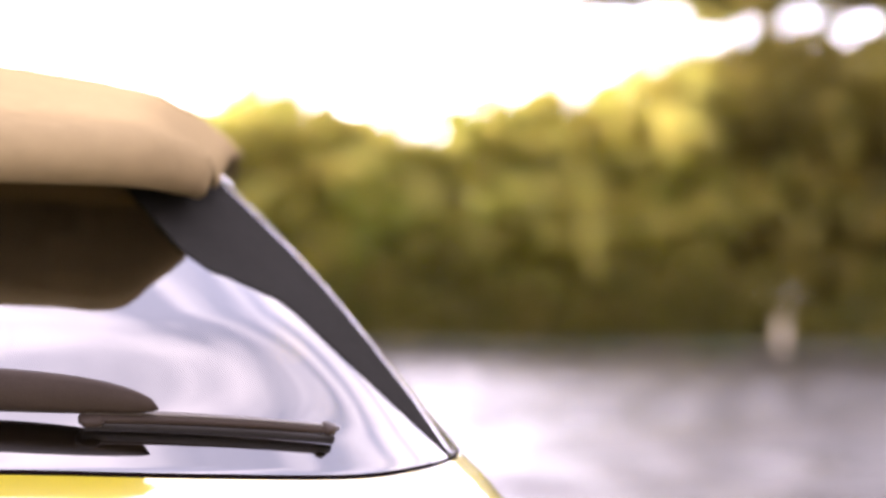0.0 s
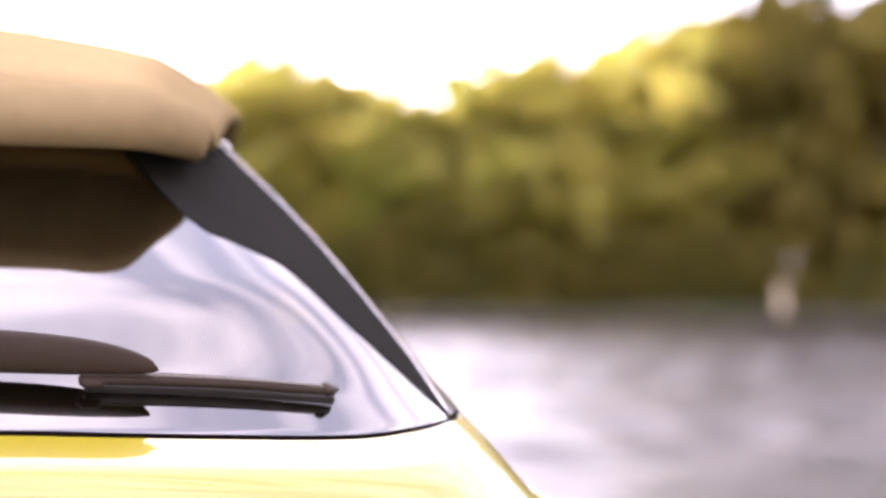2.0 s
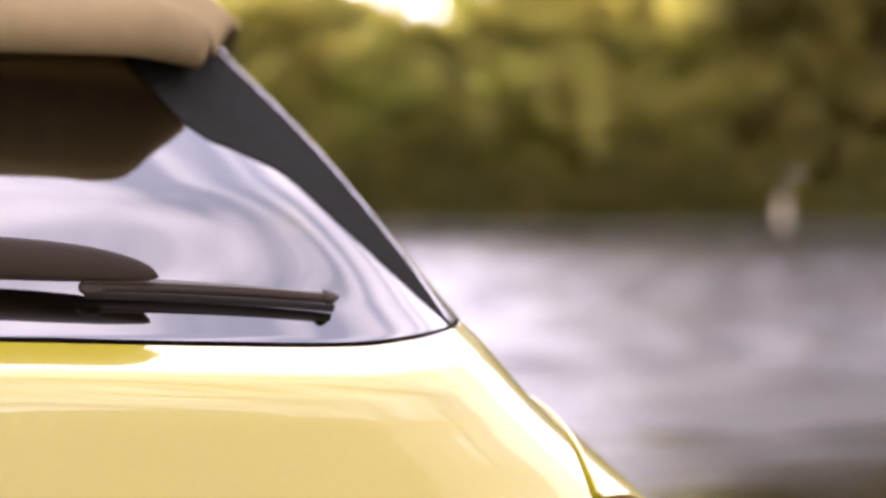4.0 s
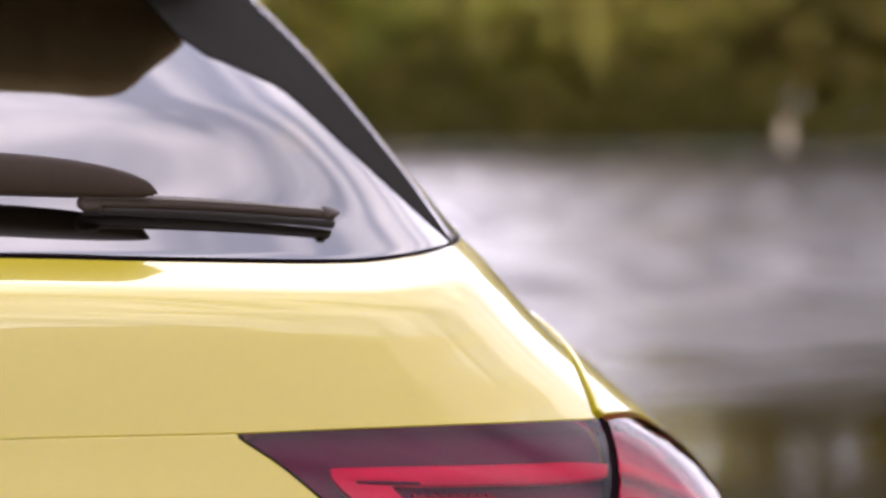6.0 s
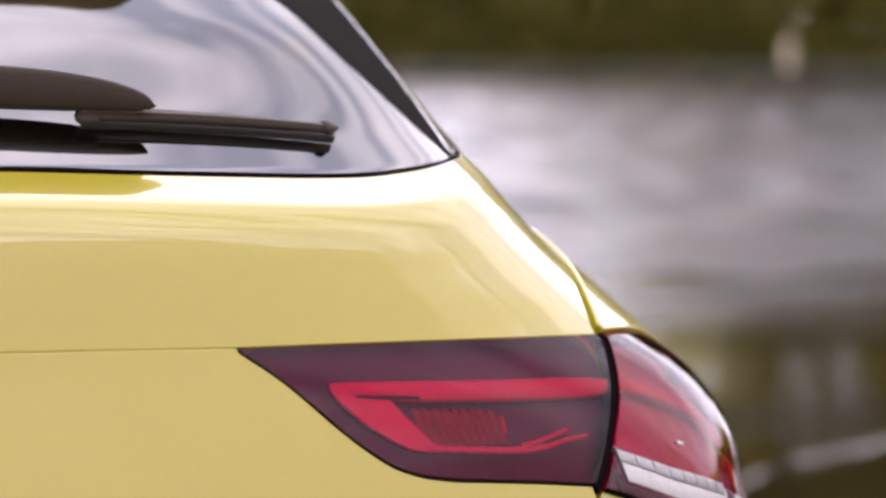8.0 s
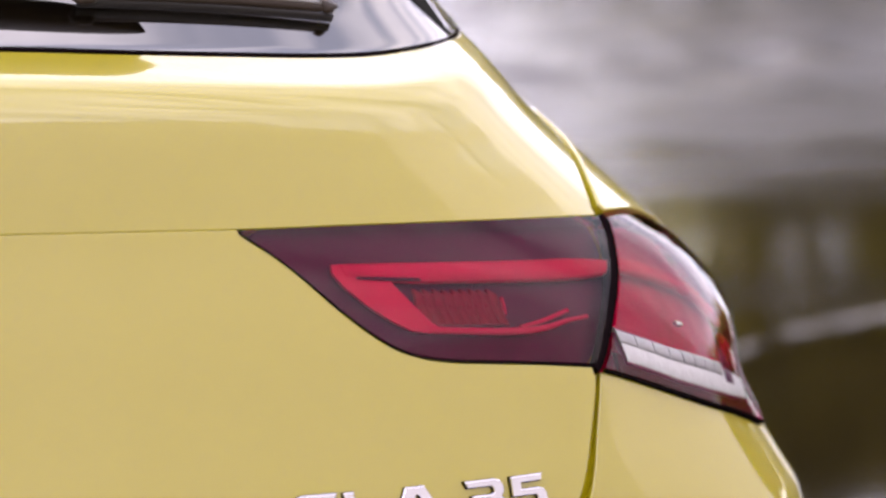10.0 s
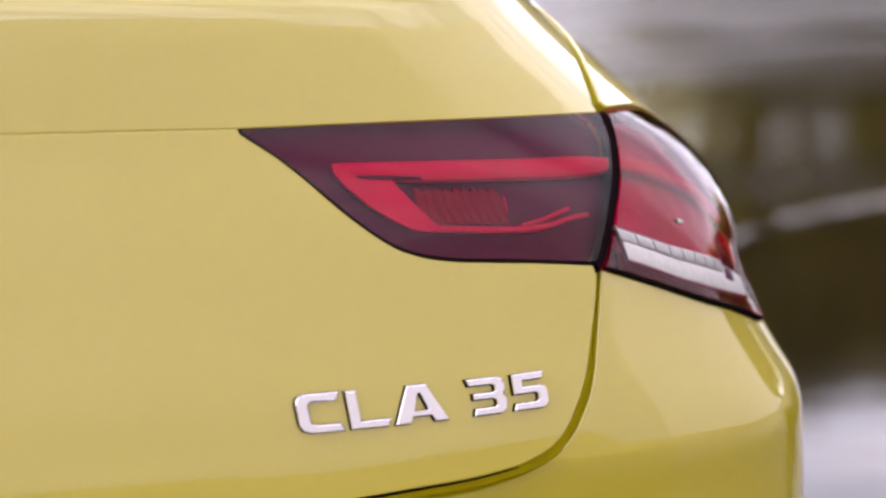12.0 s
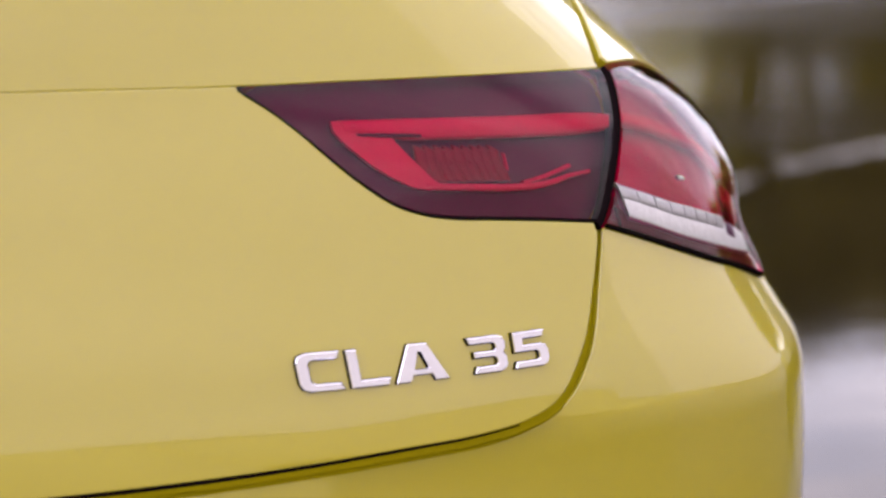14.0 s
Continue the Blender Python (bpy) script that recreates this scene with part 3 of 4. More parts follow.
for side in (1, -1):
    top = [(u, CREASE(u) - 0.0010) for u in np.linspace(.2610, .688, 80)]
    foot = [(.2610, CREASE(.2610) - 0.0013)] + [(u, LAMP_LOW(u) + 0.0012) for u in np.linspace(.2620, .505, 120)]
    U, Z = between(foot, top, 90, 26)
    lens = panel("tailgate_lamp", *turned(U, Z, side), LENS_DARK, car, "smoked dark red lamp set into the tailgate", 0.0005, 0.0012, 0.010, np.interp(turned(U, Z, side)[1], (.77, .83, .89), (.12, .22, .52)))
    panel("housing", *turned(U, Z, side), LAMP_DARK, lens, "dark lamp housing", -0.013, 0.0006, 0.001)
    ribbon("lamp_seal", [(u, LAMP_LOW(u) - .0006) for u in np.linspace(.2595, .508, 60)], [.0013] * 60, 0.0006, 0.006, SEAL, lens, side, "black seal under the lamp")
    ribbon("light_bar", [(.640, .8432), (.600, .8447), (.560, .8465), (.528, .8478), (.440, .8525), (.370, .8560), (.318, .8605)], [.0030, .0066, .0078, .0078, .0076, .0074, .0050], -0.0035, 0.006, LAMP_RED, lens, side, "bright red light guide")
    slant_a = [(.3130, .8645), (.3098, .8590), (.3115, .8500), (.3217, .8344), (.3330, .8240), (.3450, .8165), (.3580, .8137)]
    slant_b = [(.3510, .8600), (.3515, .8480), (.3535, .8420), (.3560, .8357), (.3600, .8270), (.3640, .8195), (.3680, .8165)]
    U, Z = between(slant_a, slant_b, 40, 12)
    panel("slanted_guide", *turned(U, Z, side), LAMP_RED, lens, "broad slanting red light guide", -0.0036, 0.0008, 0.004)
    ribbon("lower_bar", [(.3560, .8160), (.3800, .8138), (.4200, .8100), (.4560, .8078), (.4800, .8088), (.5050, .8115), (.5330, .8122)], [.0026, .0026, .0026, .0024, .0020, .0016, .0012], -0.0035, 0.005, LAMP_RED, lens, side, "thin red light guide")
    ribbon("inner_bar", [(.448, .8112), (.475, .8135), (.513, .8185)], [.0014] * 3, -0.0040, 0.004, LAMP_RED, lens, side, "thin red light guide")
    for k in range(9):
        a = .368 + k * .0088
        ribbon("reflector_rib", [(a + .004, .8425 - k * .0006), (a - .002, .8320 - k * .0006), (a - .004, .8190 - k * .0006)], [.0050, .0054, .0055], -0.0070 - .0005 * (k % 2), 0.004, LAMP_DIM, lens, side)
    ribbon("reflector_edge", [(.4485, .8330), (.4410, .8215)], [.0010, .0010], -0.0060, 0.004, LAMP_RED, lens, side)
    ribbon("dark_slot", [(.325, .8548), (.345, .8530), (.378, .8505)], [.0010, .0016, .0012], -0.0024, 0.003, LAMP_DARK, lens, side)

    left = [(.7060, .8712), (.680, .8610), (.652, .8500), (.608, .8300), (.572, .8125), (.543, .7950), (.5155, .7765)]
    right = [(1.0, .815), (.975, .797), (.950, .770), (.910, .745), (.870, .722), (.833, .699)]
    U, Z = between(left, right, 60, 50)
    # bow the upper and lower rims
    v = np.linspace(0, 1, 50)[None]
    rim_top = np.interp(U[0], (.700, .739, .824, .92, 1.0), (.8715, .8705, .8635, .840, .815))
    rim_low = LAMP_FOOT(U[-1]) + 0.0008
    k = np.linspace(0, 1, 60)[:, None]
    Z = Z + (1 - k) * (rim_top - Z[0])[None] + k * (rim_low - Z[-1])[None]
    U, Z = U[::-1], Z[::-1]
    U, Z = np.ascontiguousarray(U.T), np.ascontiguousarray(Z.T)
    swell = 0.0015 + 0.009 * np.sin(np.linspace(0, math.pi, U.shape[0]))[:, None] ** .7 * np.sin(math.pi * np.clip((np.linspace(0, 1, U.shape[1]) - .35) / .65, 0, 1))[None] ** .7
    lamp = panel("wing_lamp", *turned(U, Z, side), LENS_RED, car, "glossy red lamp wrapping round the rear corner", swell if side > 0 else swell[::-1], 0.0010, 0.012, lamp_lean(*turned(U, Z, side)))
    panel("housing", *turned(U, Z, side), LAMP_PINK, lamp, "red faceted lamp housing", -0.014, 0.0006, 0.001)
    ribbon("lamp_seal", [(u, LAMP_FOOT(u) - .0006) for u in np.linspace(.5155, .833, 60)], [.0014] * 60, 0.0010, 0.006, SEAL, lamp, side, "black seal under the lamp")
    ribbon("light_bar", [(.640, .8450), (.70, .8340), (.79, .8100), (.85, .7770)], [.006, .007, .007, .006], -0.004, 0.006, LAMP_RED, lamp, side, "bright red light guide")
    ribbon("rim_bar", [(.76, .8620), (.87, .8400), (.92, .8000), (.89, .7570), (.845, .7160)], [.001, .002, .003, .004, .004], 0.0012, 0.008, LAMP_MAROON, lamp, side, "dark red rim")
    ribbon("reversing_lamp", [(.5480, .7873), (.6230, .7650), (.69, .7493), (.745, .7368), (.800, .7243)], [.0140, .0134, .0128, .0118, .0096], 0.0022, 0.006, LAMP_WHITE, lamp, side, "clear white reversing lamp strip")
    for k in range(8):
        a0, a1 = .5480 + k * .0225, .5480 + k * .0225 + .0212
        zc = lambda u: float(np.interp(u, (.546, .618, .69, .75), (.7905, .7690, .7530, .7400))) + .0045
        ribbon("lamp_cell", [(a0, zc(a0)), (a1, zc(a1))], [.0050, .0050], 0.0030, 0.003, LAMP_GREY, lamp, side)
    ribbon("dark_cell", [(.7350, .7440), (.7570, .7385)], [.0055, .0055], 0.0030, 0.004, LAMP_DARK, lamp, side)
    ribbon("lower_trim", [(u, LAMP_FOOT(u) + .0090) for u in np.linspace(.536, .830, 40)], [.0080] * 40, -0.0012, 0.004, LAMP_MAROON, lamp, side, "dark maroon strip under the reversing lamp")
    ribbon("corner_marker", [(.785, .7660), (.810, .7570), (.828, .7420)], [.006, .008, .006], -0.001, 0.004, LAMP_RED, lamp, side, "deep red side marker")
    # white dot paints a bright glint on the lens
    ribbon("lens_glint", [(.660, .7930), (.669, .7912)], [.0015, .0015], 0.0022, 0.004, LAMP_WHITE, lamp, side, "small white dot painting a glint on the lens")
    ribbon("lamp_joint", [(u - .0060, z + .0014) for u, z in left + [(.5085, .7722)]], [.0035] * 8, 0.0016, 0.010, SEAL, lamp, side, "dark joint between the two lamps")


# badge letters: outlines in a unit square, outer loop and an optional hole
GLYPHS = {
    "C": [[(1.0, 1.0), (.22, 1.0), (.06, .93), (0, .78), (0, .22), (.06, .07), (.22, 0), (1.0, 0), (.93, .19), (.36, .19), (.27, .27), (.27, .73), (.36, .81), (.93, .81)]],
    "L": [[(0, 1.0), (.26, 1.0), (.26, .19), (1.0, .19), (.93, 0), (0, 0)]],
    "A": [[(0, 0), (.30, 1.0), (.66, 1.0), (1.0, 0), (.73, 0), (.675, .17), (.325, .17), (.27, 0)], [(.375, .33), (.625, .33), (.52, .78), (.47, .78)]],
    "3": [[(.0, 1.0), (.80, 1.0), (.94, .94), (1.0, .82), (1.0, .64), (.93, .53), (1.0, .42), (1.0, .18), (.94, .06), (.80, 0), (.10, 0), (.16, .18), (.66, .18), (.73, .24), (.73, .37), (.66, .43), (.14, .43), (.14, .59), (.66, .59), (.73, .64), (.73, .76), (.66, .82), (.06, .82)]],
    "5": [[(.06, 1.0), (.94, 1.0), (.90, .82), (.32, .82), (.32, .63), (.82, .63), (.95, .57), (1.0, .45), (1.0, .18), (.95, .06), (.82, 0), (.02, 0), (.08, .18), (.66, .18), (.73, .24), (.73, .39), (.66, .45), (.06, .45)]],
}
LETTERS = (("C", .2232, .2498), ("L", .2536, .2796), ("A", .2826, .3202), ("3", .3366, .3670), ("5", .3719, .4034))


def baseline(u):
    return .6859 - (u - .2265) * 0.0075


def inset_loop(loop, d):
    area = sum(a[0] * b[1] - b[0] * a[1] for a, b in zip(loop, loop[1:] + loop[:1]))
    out = []
    for i, p in enumerate(loop):
        a, b = Vector(loop[i - 1]), Vector(loop[(i + 1) % len(loop)])
        p = Vector(p)
        e0, e1 = (p - a).normalized(), (b - p).normalized()
        n0, n1 = Vector((-e0.y, e0.x)), Vector((-e1.y, e1.x))
        n = (n0 + n1) / max(0.35, 1 + n0.dot(n1)) * (1 if area > 0 else -1)
        out.append(tuple(p + n * d))
    return out


def badge_letter(char, u0, u1):
    bm = bmesh.new()
    height = 0.0264 - (u0 - .2265) * .011
    wide = (u1 - u0) * 1.15

    def place(p, off):
        u = u0 + p[0] / wide * (u1 - u0)
        u += (.0025 + (u - .226) * .032) * p[1] / height
        return tuple(on_tail(u, baseline(u) + p[1], off))
    fill = []
    for n, loop in enumerate(GLYPHS[char]):
        m = [(x * wide, y * height) for x, y in loop]
        shrunk = inset_loop(m, 0.0006 if n == 0 else -0.0004)
        rings = [[bm.verts.new(place(p, o)) for p in pts] for pts, o in ((m, -0.0005), (m, 0.0042), (shrunk, 0.0048))]
        for r0, r1 in zip(rings, rings[1:]):
            for k in range(len(m)):
                k2 = (k + 1) % len(m)
                bm.faces.new((r0[k], r0[k2], r1[k2], r1[k]))
        top = rings[-1]
        fill += [bm.edges.get((top[k], top[(k + 1) % len(top)])) for k in range(len(top))]
    bmesh.ops.triangle_fill(bm, use_beauty=True, use_dissolve=False, edges=fill)
    # black rim paints the dark reflection and shadow at the left and lower edges
    back = bmesh.new()
    edge = []
    for n, loop in enumerate(GLYPHS[char]):
        rim = inset_loop([(x * wide - .0003, y * height - .0003) for x, y in loop], -0.0005 if n == 0 else 0.0003)
        rings = [[back.verts.new(place(p, o)) for p in rim] for o in (-0.0005, 0.0016)]
        for k in range(len(rim)):
            k2 = (k + 1) % len(rim)
            back.faces.new((rings[0][k], rings[0][k2], rings[1][k2], rings[1][k]))
        edge += [back.edges.get((rings[1][k], rings[1][(k + 1) % len(rim)])) for k in range(len(rim))]
    bmesh.ops.triangle_fill(back, use_beauty=True, use_dissolve=False, edges=edge)
    part("badge_shade", back, SEAL, tailgate, "thin black rim painting the shade beside a badge character", False)
    return part("badge_letter", bm, CHROME, tailgate, "raised chrome badge character", False)


for char, u0, u1 in LETTERS:
    badge_letter(char, u0, u1)

# wiper on the rear window
wiper = new("wiper")
wiper.parent = car
tagged(wiper, "black rear wiper resting low on the rear window")


def loft(name, us, zs, offs, wide, thick, mat, parent, label="", upright=False):
    """A rounded bar that lies along the tail's skin at the heights offs; an upright one stands on edge."""
    bm = bmesh.new()
    rings = []
    for u, z, o, w, t in zip(us, zs, offs, wide, thick):
        ring = []
        for k in range(12):
            a = k * math.tau / 12
            if upright:
                ring.append(bm.verts.new(tuple(on_tail(u, z, o) + np.array((0, -t * math.copysign(abs(math.sin(a)) ** .7, math.sin(a)), w * math.copysign(abs(math.cos(a)) ** .7, math.cos(a)))))))
                continue
            ring.append(bm.verts.new(tuple(on_tail(u, z + w * math.copysign(abs(math.cos(a)) ** .7, math.cos(a)), o + t * math.copysign(abs(math.sin(a)) ** .7, math.sin(a))))))
        rings.append(ring)
    for r0, r1 in zip(rings, rings[1:]):
        for k in range(12):
            bm.faces.new((r0[k], r0[(k + 1) % 12], r1[(k + 1) % 12], r1[k]))
    bm.faces.new(rings[0])
    bm.faces.new(rings[-1][::-1])
    return part(name, bm, mat, parent, label)


n = 64
q = np.linspace(0, 1, n)
arm_u = -.03 + q * .314
taper = np.sqrt(np.clip(1 - np.clip((q - .52) / .48, 0, 1) ** 2.6, 0, 1))
arm_w = .0172 - .0030 * q
arm_half = arm_w * taper + .0006
loft("arm", arm_u, 1.0648 - .0180 * q - .55 * (arm_w - arm_half), .0205 + 0 * q, arm_half, .0095 * taper + .0006, SATIN_BLACK, wiper, "satin black wiper arm with a rounded tip", True)
blade_u = .219 + q * .282
blade_z = spline((-.2, 0, .243, .37, .48, .52), (1.046, 1.045, 1.0432, 1.0372, 1.0300, 1.0272))(blade_u)
loft("blade", blade_u, blade_z, .0085 + 0 * q, .0042 - .0012 * q, .0034 - .0006 * q, SATIN_BLACK, wiper, "slim black wiper blade")
# lighter strip on top paints the highlight that runs along the blade
loft("blade_highlight", blade_u, blade_z + .0002, .0122 - .0006 * q, .0013 - .0004 * q, .0008 + 0 * q, BLADE_GLINT, wiper, "thin pale strip painting the blade's highlight")
loft("rubber_lip", blade_u, blade_z - .0036, .0035 + 0 * q, .0010 + 0 * q, .0036 + 0 * q, RUBBER, wiper, "soft rubber lip")
loft("end_cap", np.linspace(.485, .5110, 6), 1.0288 + 0 * np.arange(6), .0100 + 0 * np.arange(6), np.array([.0034, .0044, .0040, .0028, .0020, .0012]), np.array([.0028, .0034, .0034, .003, .002, .0012]), SATIN_BLACK, wiper, "blade end cap")
loft("adaptor", np.linspace(.214, .236, 8), 1.0415 + 0 * np.arange(8), .0085 + 0 * np.arange(8), np.array([.002, .004, .0046, .0046, .0046, .0046, .004, .002]), np.array([.002, .003, .0036, .0036, .0036, .0036, .003, .002]), SATIN_BLACK, wiper, "small blade clip")
bm = bmesh.new()
bmesh.ops.create_cone(bm, cap_ends=True, segments=28, radius1=.024, radius2=.019, depth=.045,
                      matrix=Matrix.Translation(tuple(on_tail(-.02, 1.058, .018))) @ pose(0, 0, 0, 35).to_4x4())
part("pivot_cap", bm, SATIN_BLACK, wiper, "round pivot cap")

# roof with its overhanging spoiler
EDGE_X = np.linspace(-1, 1, 81)
# how far the lip sweeps forward towards its ends
LIP = spline((0, .40, .61, .72, .81, .854, .893, .93, .973, 1.0), (0, .003, .009, .015, .0205, .028, .043, .067, .092, .112))


def roof_rows():
    """Cross rows of the roof from under the spoiler's lip over the roof to the windscreen: y, z at the middle, half width, camber."""
    return [(.560, 1.285, .385, .004), (.452, 1.260, .400, .003), (.361, 1.247, .408, .002), (.340, 1.249, .410, .002), (.333, 1.260, .412, .003), (.336, 1.275, .413, .006),
            (.350, 1.289, .415, .010), (.425, 1.316, .422, .022), (.520, 1.351, .432, .036), (.700, 1.396, .448, .052), (1.000, 1.430, .475, .060), (1.500, 1.448, .50, .06), (2.000, 1.448, .52, .06), (2.350, 1.425, .52, .06), (2.600, 1.388, .52, .055)]


verts, faces, rows_n = [], [], roof_rows()
for r, (y, z, w, c) in enumerate(rows_n):
    for e in EDGE_X:
        s = abs(e)
        sweep = float(LIP(s)) * max(0.0, 1 - max(0, y - .33) / .7)
        drop = c * s ** 2 + (.045 if r > 6 else .004) * max(0, (s - .80) / .20) ** 2
        verts.append((e * w, y + sweep, z - drop))
for r in range(len(rows_n) - 1):
    for k in range(80):
        faces.append((r * 81 + k + 1, r * 81 + k, (r + 1) * 81 + k, (r + 1) * 81 + k + 1))
roof = mesh_object("roof", verts, faces, ROOF_HAZED, car, "roof with an overhanging spoiler lip, pale haze mixed into its tan")
solid = roof.modifiers.new("thickness", "SOLIDIFY")
solid.thickness, solid.offset = 0.006, -1

# flanks, bonnet, glass and wheels of the rest of the car
WHEELS_Y = (0.93, 3.66)


def flank_scale(y):
    return float(np.interp(y, (.45, 1.2, 2.6, 3.7, 4.2, 4.5, 4.64), (1.0, 1.0, 1.0, .99, .94, .82, .66)))


def top_height(y):
    return float(np.interp(y, (.45, 1.0, 2.2, 2.9, 3.6, 4.2, 4.5, 4.64), (.93, .95, .94, .93, .90, .82, .72, .62)))


for side in (1, -1):
    ys, zq = np.linspace(.47, 4.64, 110), np.linspace(0, 1, 30)
    verts, faces = [], []
    for y in ys:
        settle = min(1.0, (y - .47) / .5)
        for q in zq:
            z = .23 + (top_height(y) - .23) * q
            w0 = float(HALF(z)) if z < .92 else float(HALF(.92)) - (z - .92) * .6
            flat = .93 - .27 * max(0, (z - .62) / .33) ** 1.5 - .04 * max(0, (.5 - z) / .3) ** 2
            x = (w0 * (1 - settle) + flat * settle) * flank_scale(y)
            verts.append((side * x, y + float(REAR(z)) * (1 - settle), z))
    for i in range(109):
        for j in range(29):
            c = [verts[i * 30 + j], verts[(i + 1) * 30 + j + 1]]
            cy, cz = (c[0][1] + c[1][1]) / 2, (c[0][2] + c[1][2]) / 2
            if min(math.hypot(cy - wy, cz - .33) for wy in WHEELS_Y) < .365:
                continue
            f = (i * 30 + j, (i + 1) * 30 + j, (i + 1) * 30 + j + 1, i * 30 + j + 1)
            faces.append(f if side > 0 else f[::-1])
    flank = mesh_object("flank", verts, faces, PAINT, car, "yellow painted side of the body")
    thick = flank.modifiers.new("thickness", "SOLIDIFY")
    thick.thickness, thick.offset = 0.01, -1
    bm = bmesh.new()
    belt = [(.62, .95), (1.3, .955), (2.2, .95), (2.95, .945)]
    crown = [(.80, 1.30), (1.3, 1.375), (2.0, 1.385), (2.45, 1.345)]
    rows = []
    for a in np.linspace(0, 1, 24):
        lo = (np.interp(a, (0, .33, .66, 1), [p[0] for p in belt]), np.interp(a, (0, .33, .66, 1), [p[1] for p in belt]))
        hi = (np.interp(a, (0, .33, .66, 1), [p[0] for p in crown]), np.interp(a, (0, .33, .66, 1), [p[1] for p in crown]))
        xr = float(np.interp(a, (0, .15, .4, .7, 1), (.40, .43, .45, .47, .47)))
        xl = float(np.interp(a, (0, .2, .5, 1), (.60, .66, .69, .70)))
        rows.append([bm.verts.new((side * (xl + (xr - xl) * b + .012 * math.sin(b * math.pi)), lo[0] + (hi[0] - lo[0]) * b, lo[1] + (hi[1] - lo[1]) * b)) for b in np.linspace(0, 1, 9)])
    for r0, r1 in zip(rows, rows[1:]):
        for k in range(8):
            bm.faces.new((r0[k], r1[k], r1[k + 1], r0[k + 1]))
    part("side_window", bm, SIDE_GLASS, car, "tinted side windows")
    bm = bmesh.new()
    tube(bm, [(side * .955, 1.30, .30), (side * .962, 1.7, .29), (side * .962, 2.9, .29), (side * .955, 3.28, .30)], .03, 8)
    part("side_skirt", bm, SATIN_BLACK, car, "black side skirt")

bm = bmesh.new()
rows = []
for y in np.linspace(2.92, 4.64, 24):
    w = (.93 - .27 * max(0, (top_height(y) - .62) / .33) ** 1.5) * flank_scale(y)
    rows.append([bm.verts.new((w * e, y - .05 * e * e, top_height(y) + .07 * (1 - e * e) * min(1, (4.7 - y) / .5))) for e in np.linspace(-1, 1, 25)])
for r0, r1 in zip(rows, rows[1:]):
    for k in range(24):
        bm.faces.new((r0[k], r0[k + 1], r1[k + 1], r1[k]))
part("bonnet", bm, PAINT, car, "yellow bonnet")
bm = bmesh.new()
rows = []
for a in np.linspace(0, 1, 14):
    rows.append([bm.verts.new(((.68 - .18 * a) * e, 3.05 - .48 * a - .14 * e * e, .985 + .40 * a + .02 * math.sin(a * math.pi) - .05 * e * e * a)) for e in np.linspace(-1, 1, 21)])
for r0, r1 in zip(rows, rows[1:]):
    for k in range(20):
        bm.faces.new((r0[k], r0[k + 1], r1[k + 1], r1[k]))
part("windscreen", bm, SCREEN_GLASS, car, "curved windscreen")
bm = bmesh.new()
box(bm, (0, 4.50, .42), (1.36, .22, .36), .05)
part("nose", bm, SATIN_BLACK, car, "dark front grille and bumper")
bm = bmesh.new()
box(bm, (0, 2.4, .25), (1.5, 4.0, .10), .03)
part("underbody", bm, RUBBER, car, "dark underbody")

# cabin seen dimly through the glass
for x in (-.36, .36):
    bm = bmesh.new()
    box(bm, (x, 1.36, .85), (.50, .16, .56), .06, pose(0, 0, 0, -14))
    box(bm, (x, 1.45, 1.20), (.26, .10, .17), .04, pose(0, 0, 0, -10))
    part("rear_seat", bm, CABIN, car, "dark rear seat back with headrest")
bm = bmesh.new()
box(bm, (0, .78, .86), (1.0, .75, .03), .01)
part("load_cover", bm, CABIN, car, "dark luggage cover")


def wheel(x, y, side):
    hub = new("wheel")
    hub.parent, hub.location = car, (x, y, .33)
    tagged(hub, "dark tyre on a multi-spoke alloy rim")
    bm = bmesh.new()
    prof = [(.235, -.10), (.30, -.115), (.322, -.10), (.330, -.07), (.330, .07), (.322, .10), (.30, .115), (.235, .10)]
    rings = [[bm.verts.new((o, r * math.cos(a), r * math.sin(a))) for r, o in prof] for a in np.linspace(0, math.tau, 41)[:-1]]
    for i in range(40):
        for k in range(8):
            bm.faces.new((rings[i][k], rings[i][(k + 1) % 8], rings[(i + 1) % 40][(k + 1) % 8], rings[(i + 1) % 40][k]))
    part("tyre", bm, RUBBER, hub, "black tyre")
    bm = bmesh.new()
    bmesh.ops.create_cone(bm, cap_ends=True, segments=40, radius1=.236, radius2=.236, depth=.10, matrix=pose(0, 0, 0, 0, 90))
    part("rim_barrel", bm, SATIN_BLACK, hub)
    bm = bmesh.new()
    for k in range(10):
        a = k * math.tau / 10
        box(bm, (side * .075, .135 * math.cos(a), .135 * math.sin(a)), (.03, .20, .028), .006, pose(0, 0, 0, math.degrees(a)))
    bmesh.ops.create_cone(bm, cap_ends=True, segments=24, radius1=.05, radius2=.045, depth=.05, matrix=Matrix.Translation((side * .075, 0, 0)) @ pose(0, 0, 0, 0, 90))
    part("rim", bm, SILVER, hub, "silver alloy rim")


for side in (1, -1):
    for wy in WHEELS_Y:
        wheel(side * .82, wy, side)

# ---- quay, water, far shore ----
bm = bmesh.new()
box(bm, (-9.4, 1.0, -1.0), (21.2, 46.0, 2.0), .03)
box(bm, (12.2, -13.5, -1.0), (21.9, 17.0, 2.0), .03)
box(bm, (18.6, 2.0, -1.0), (9.0, 13.9, 2.0), .03)
quay = part("quay_ground", bm, GRAVEL, None, "", False)
tagged(quay, "dark gravel quay the car stands on", "ground", kind="structure")
# added wall out of view: its sloping top sets the reflected edge on the tail
bm = bmesh.new()
along, back = Vector((.758, .652, 0)), Vector((.652, -.758, 0)) * .4
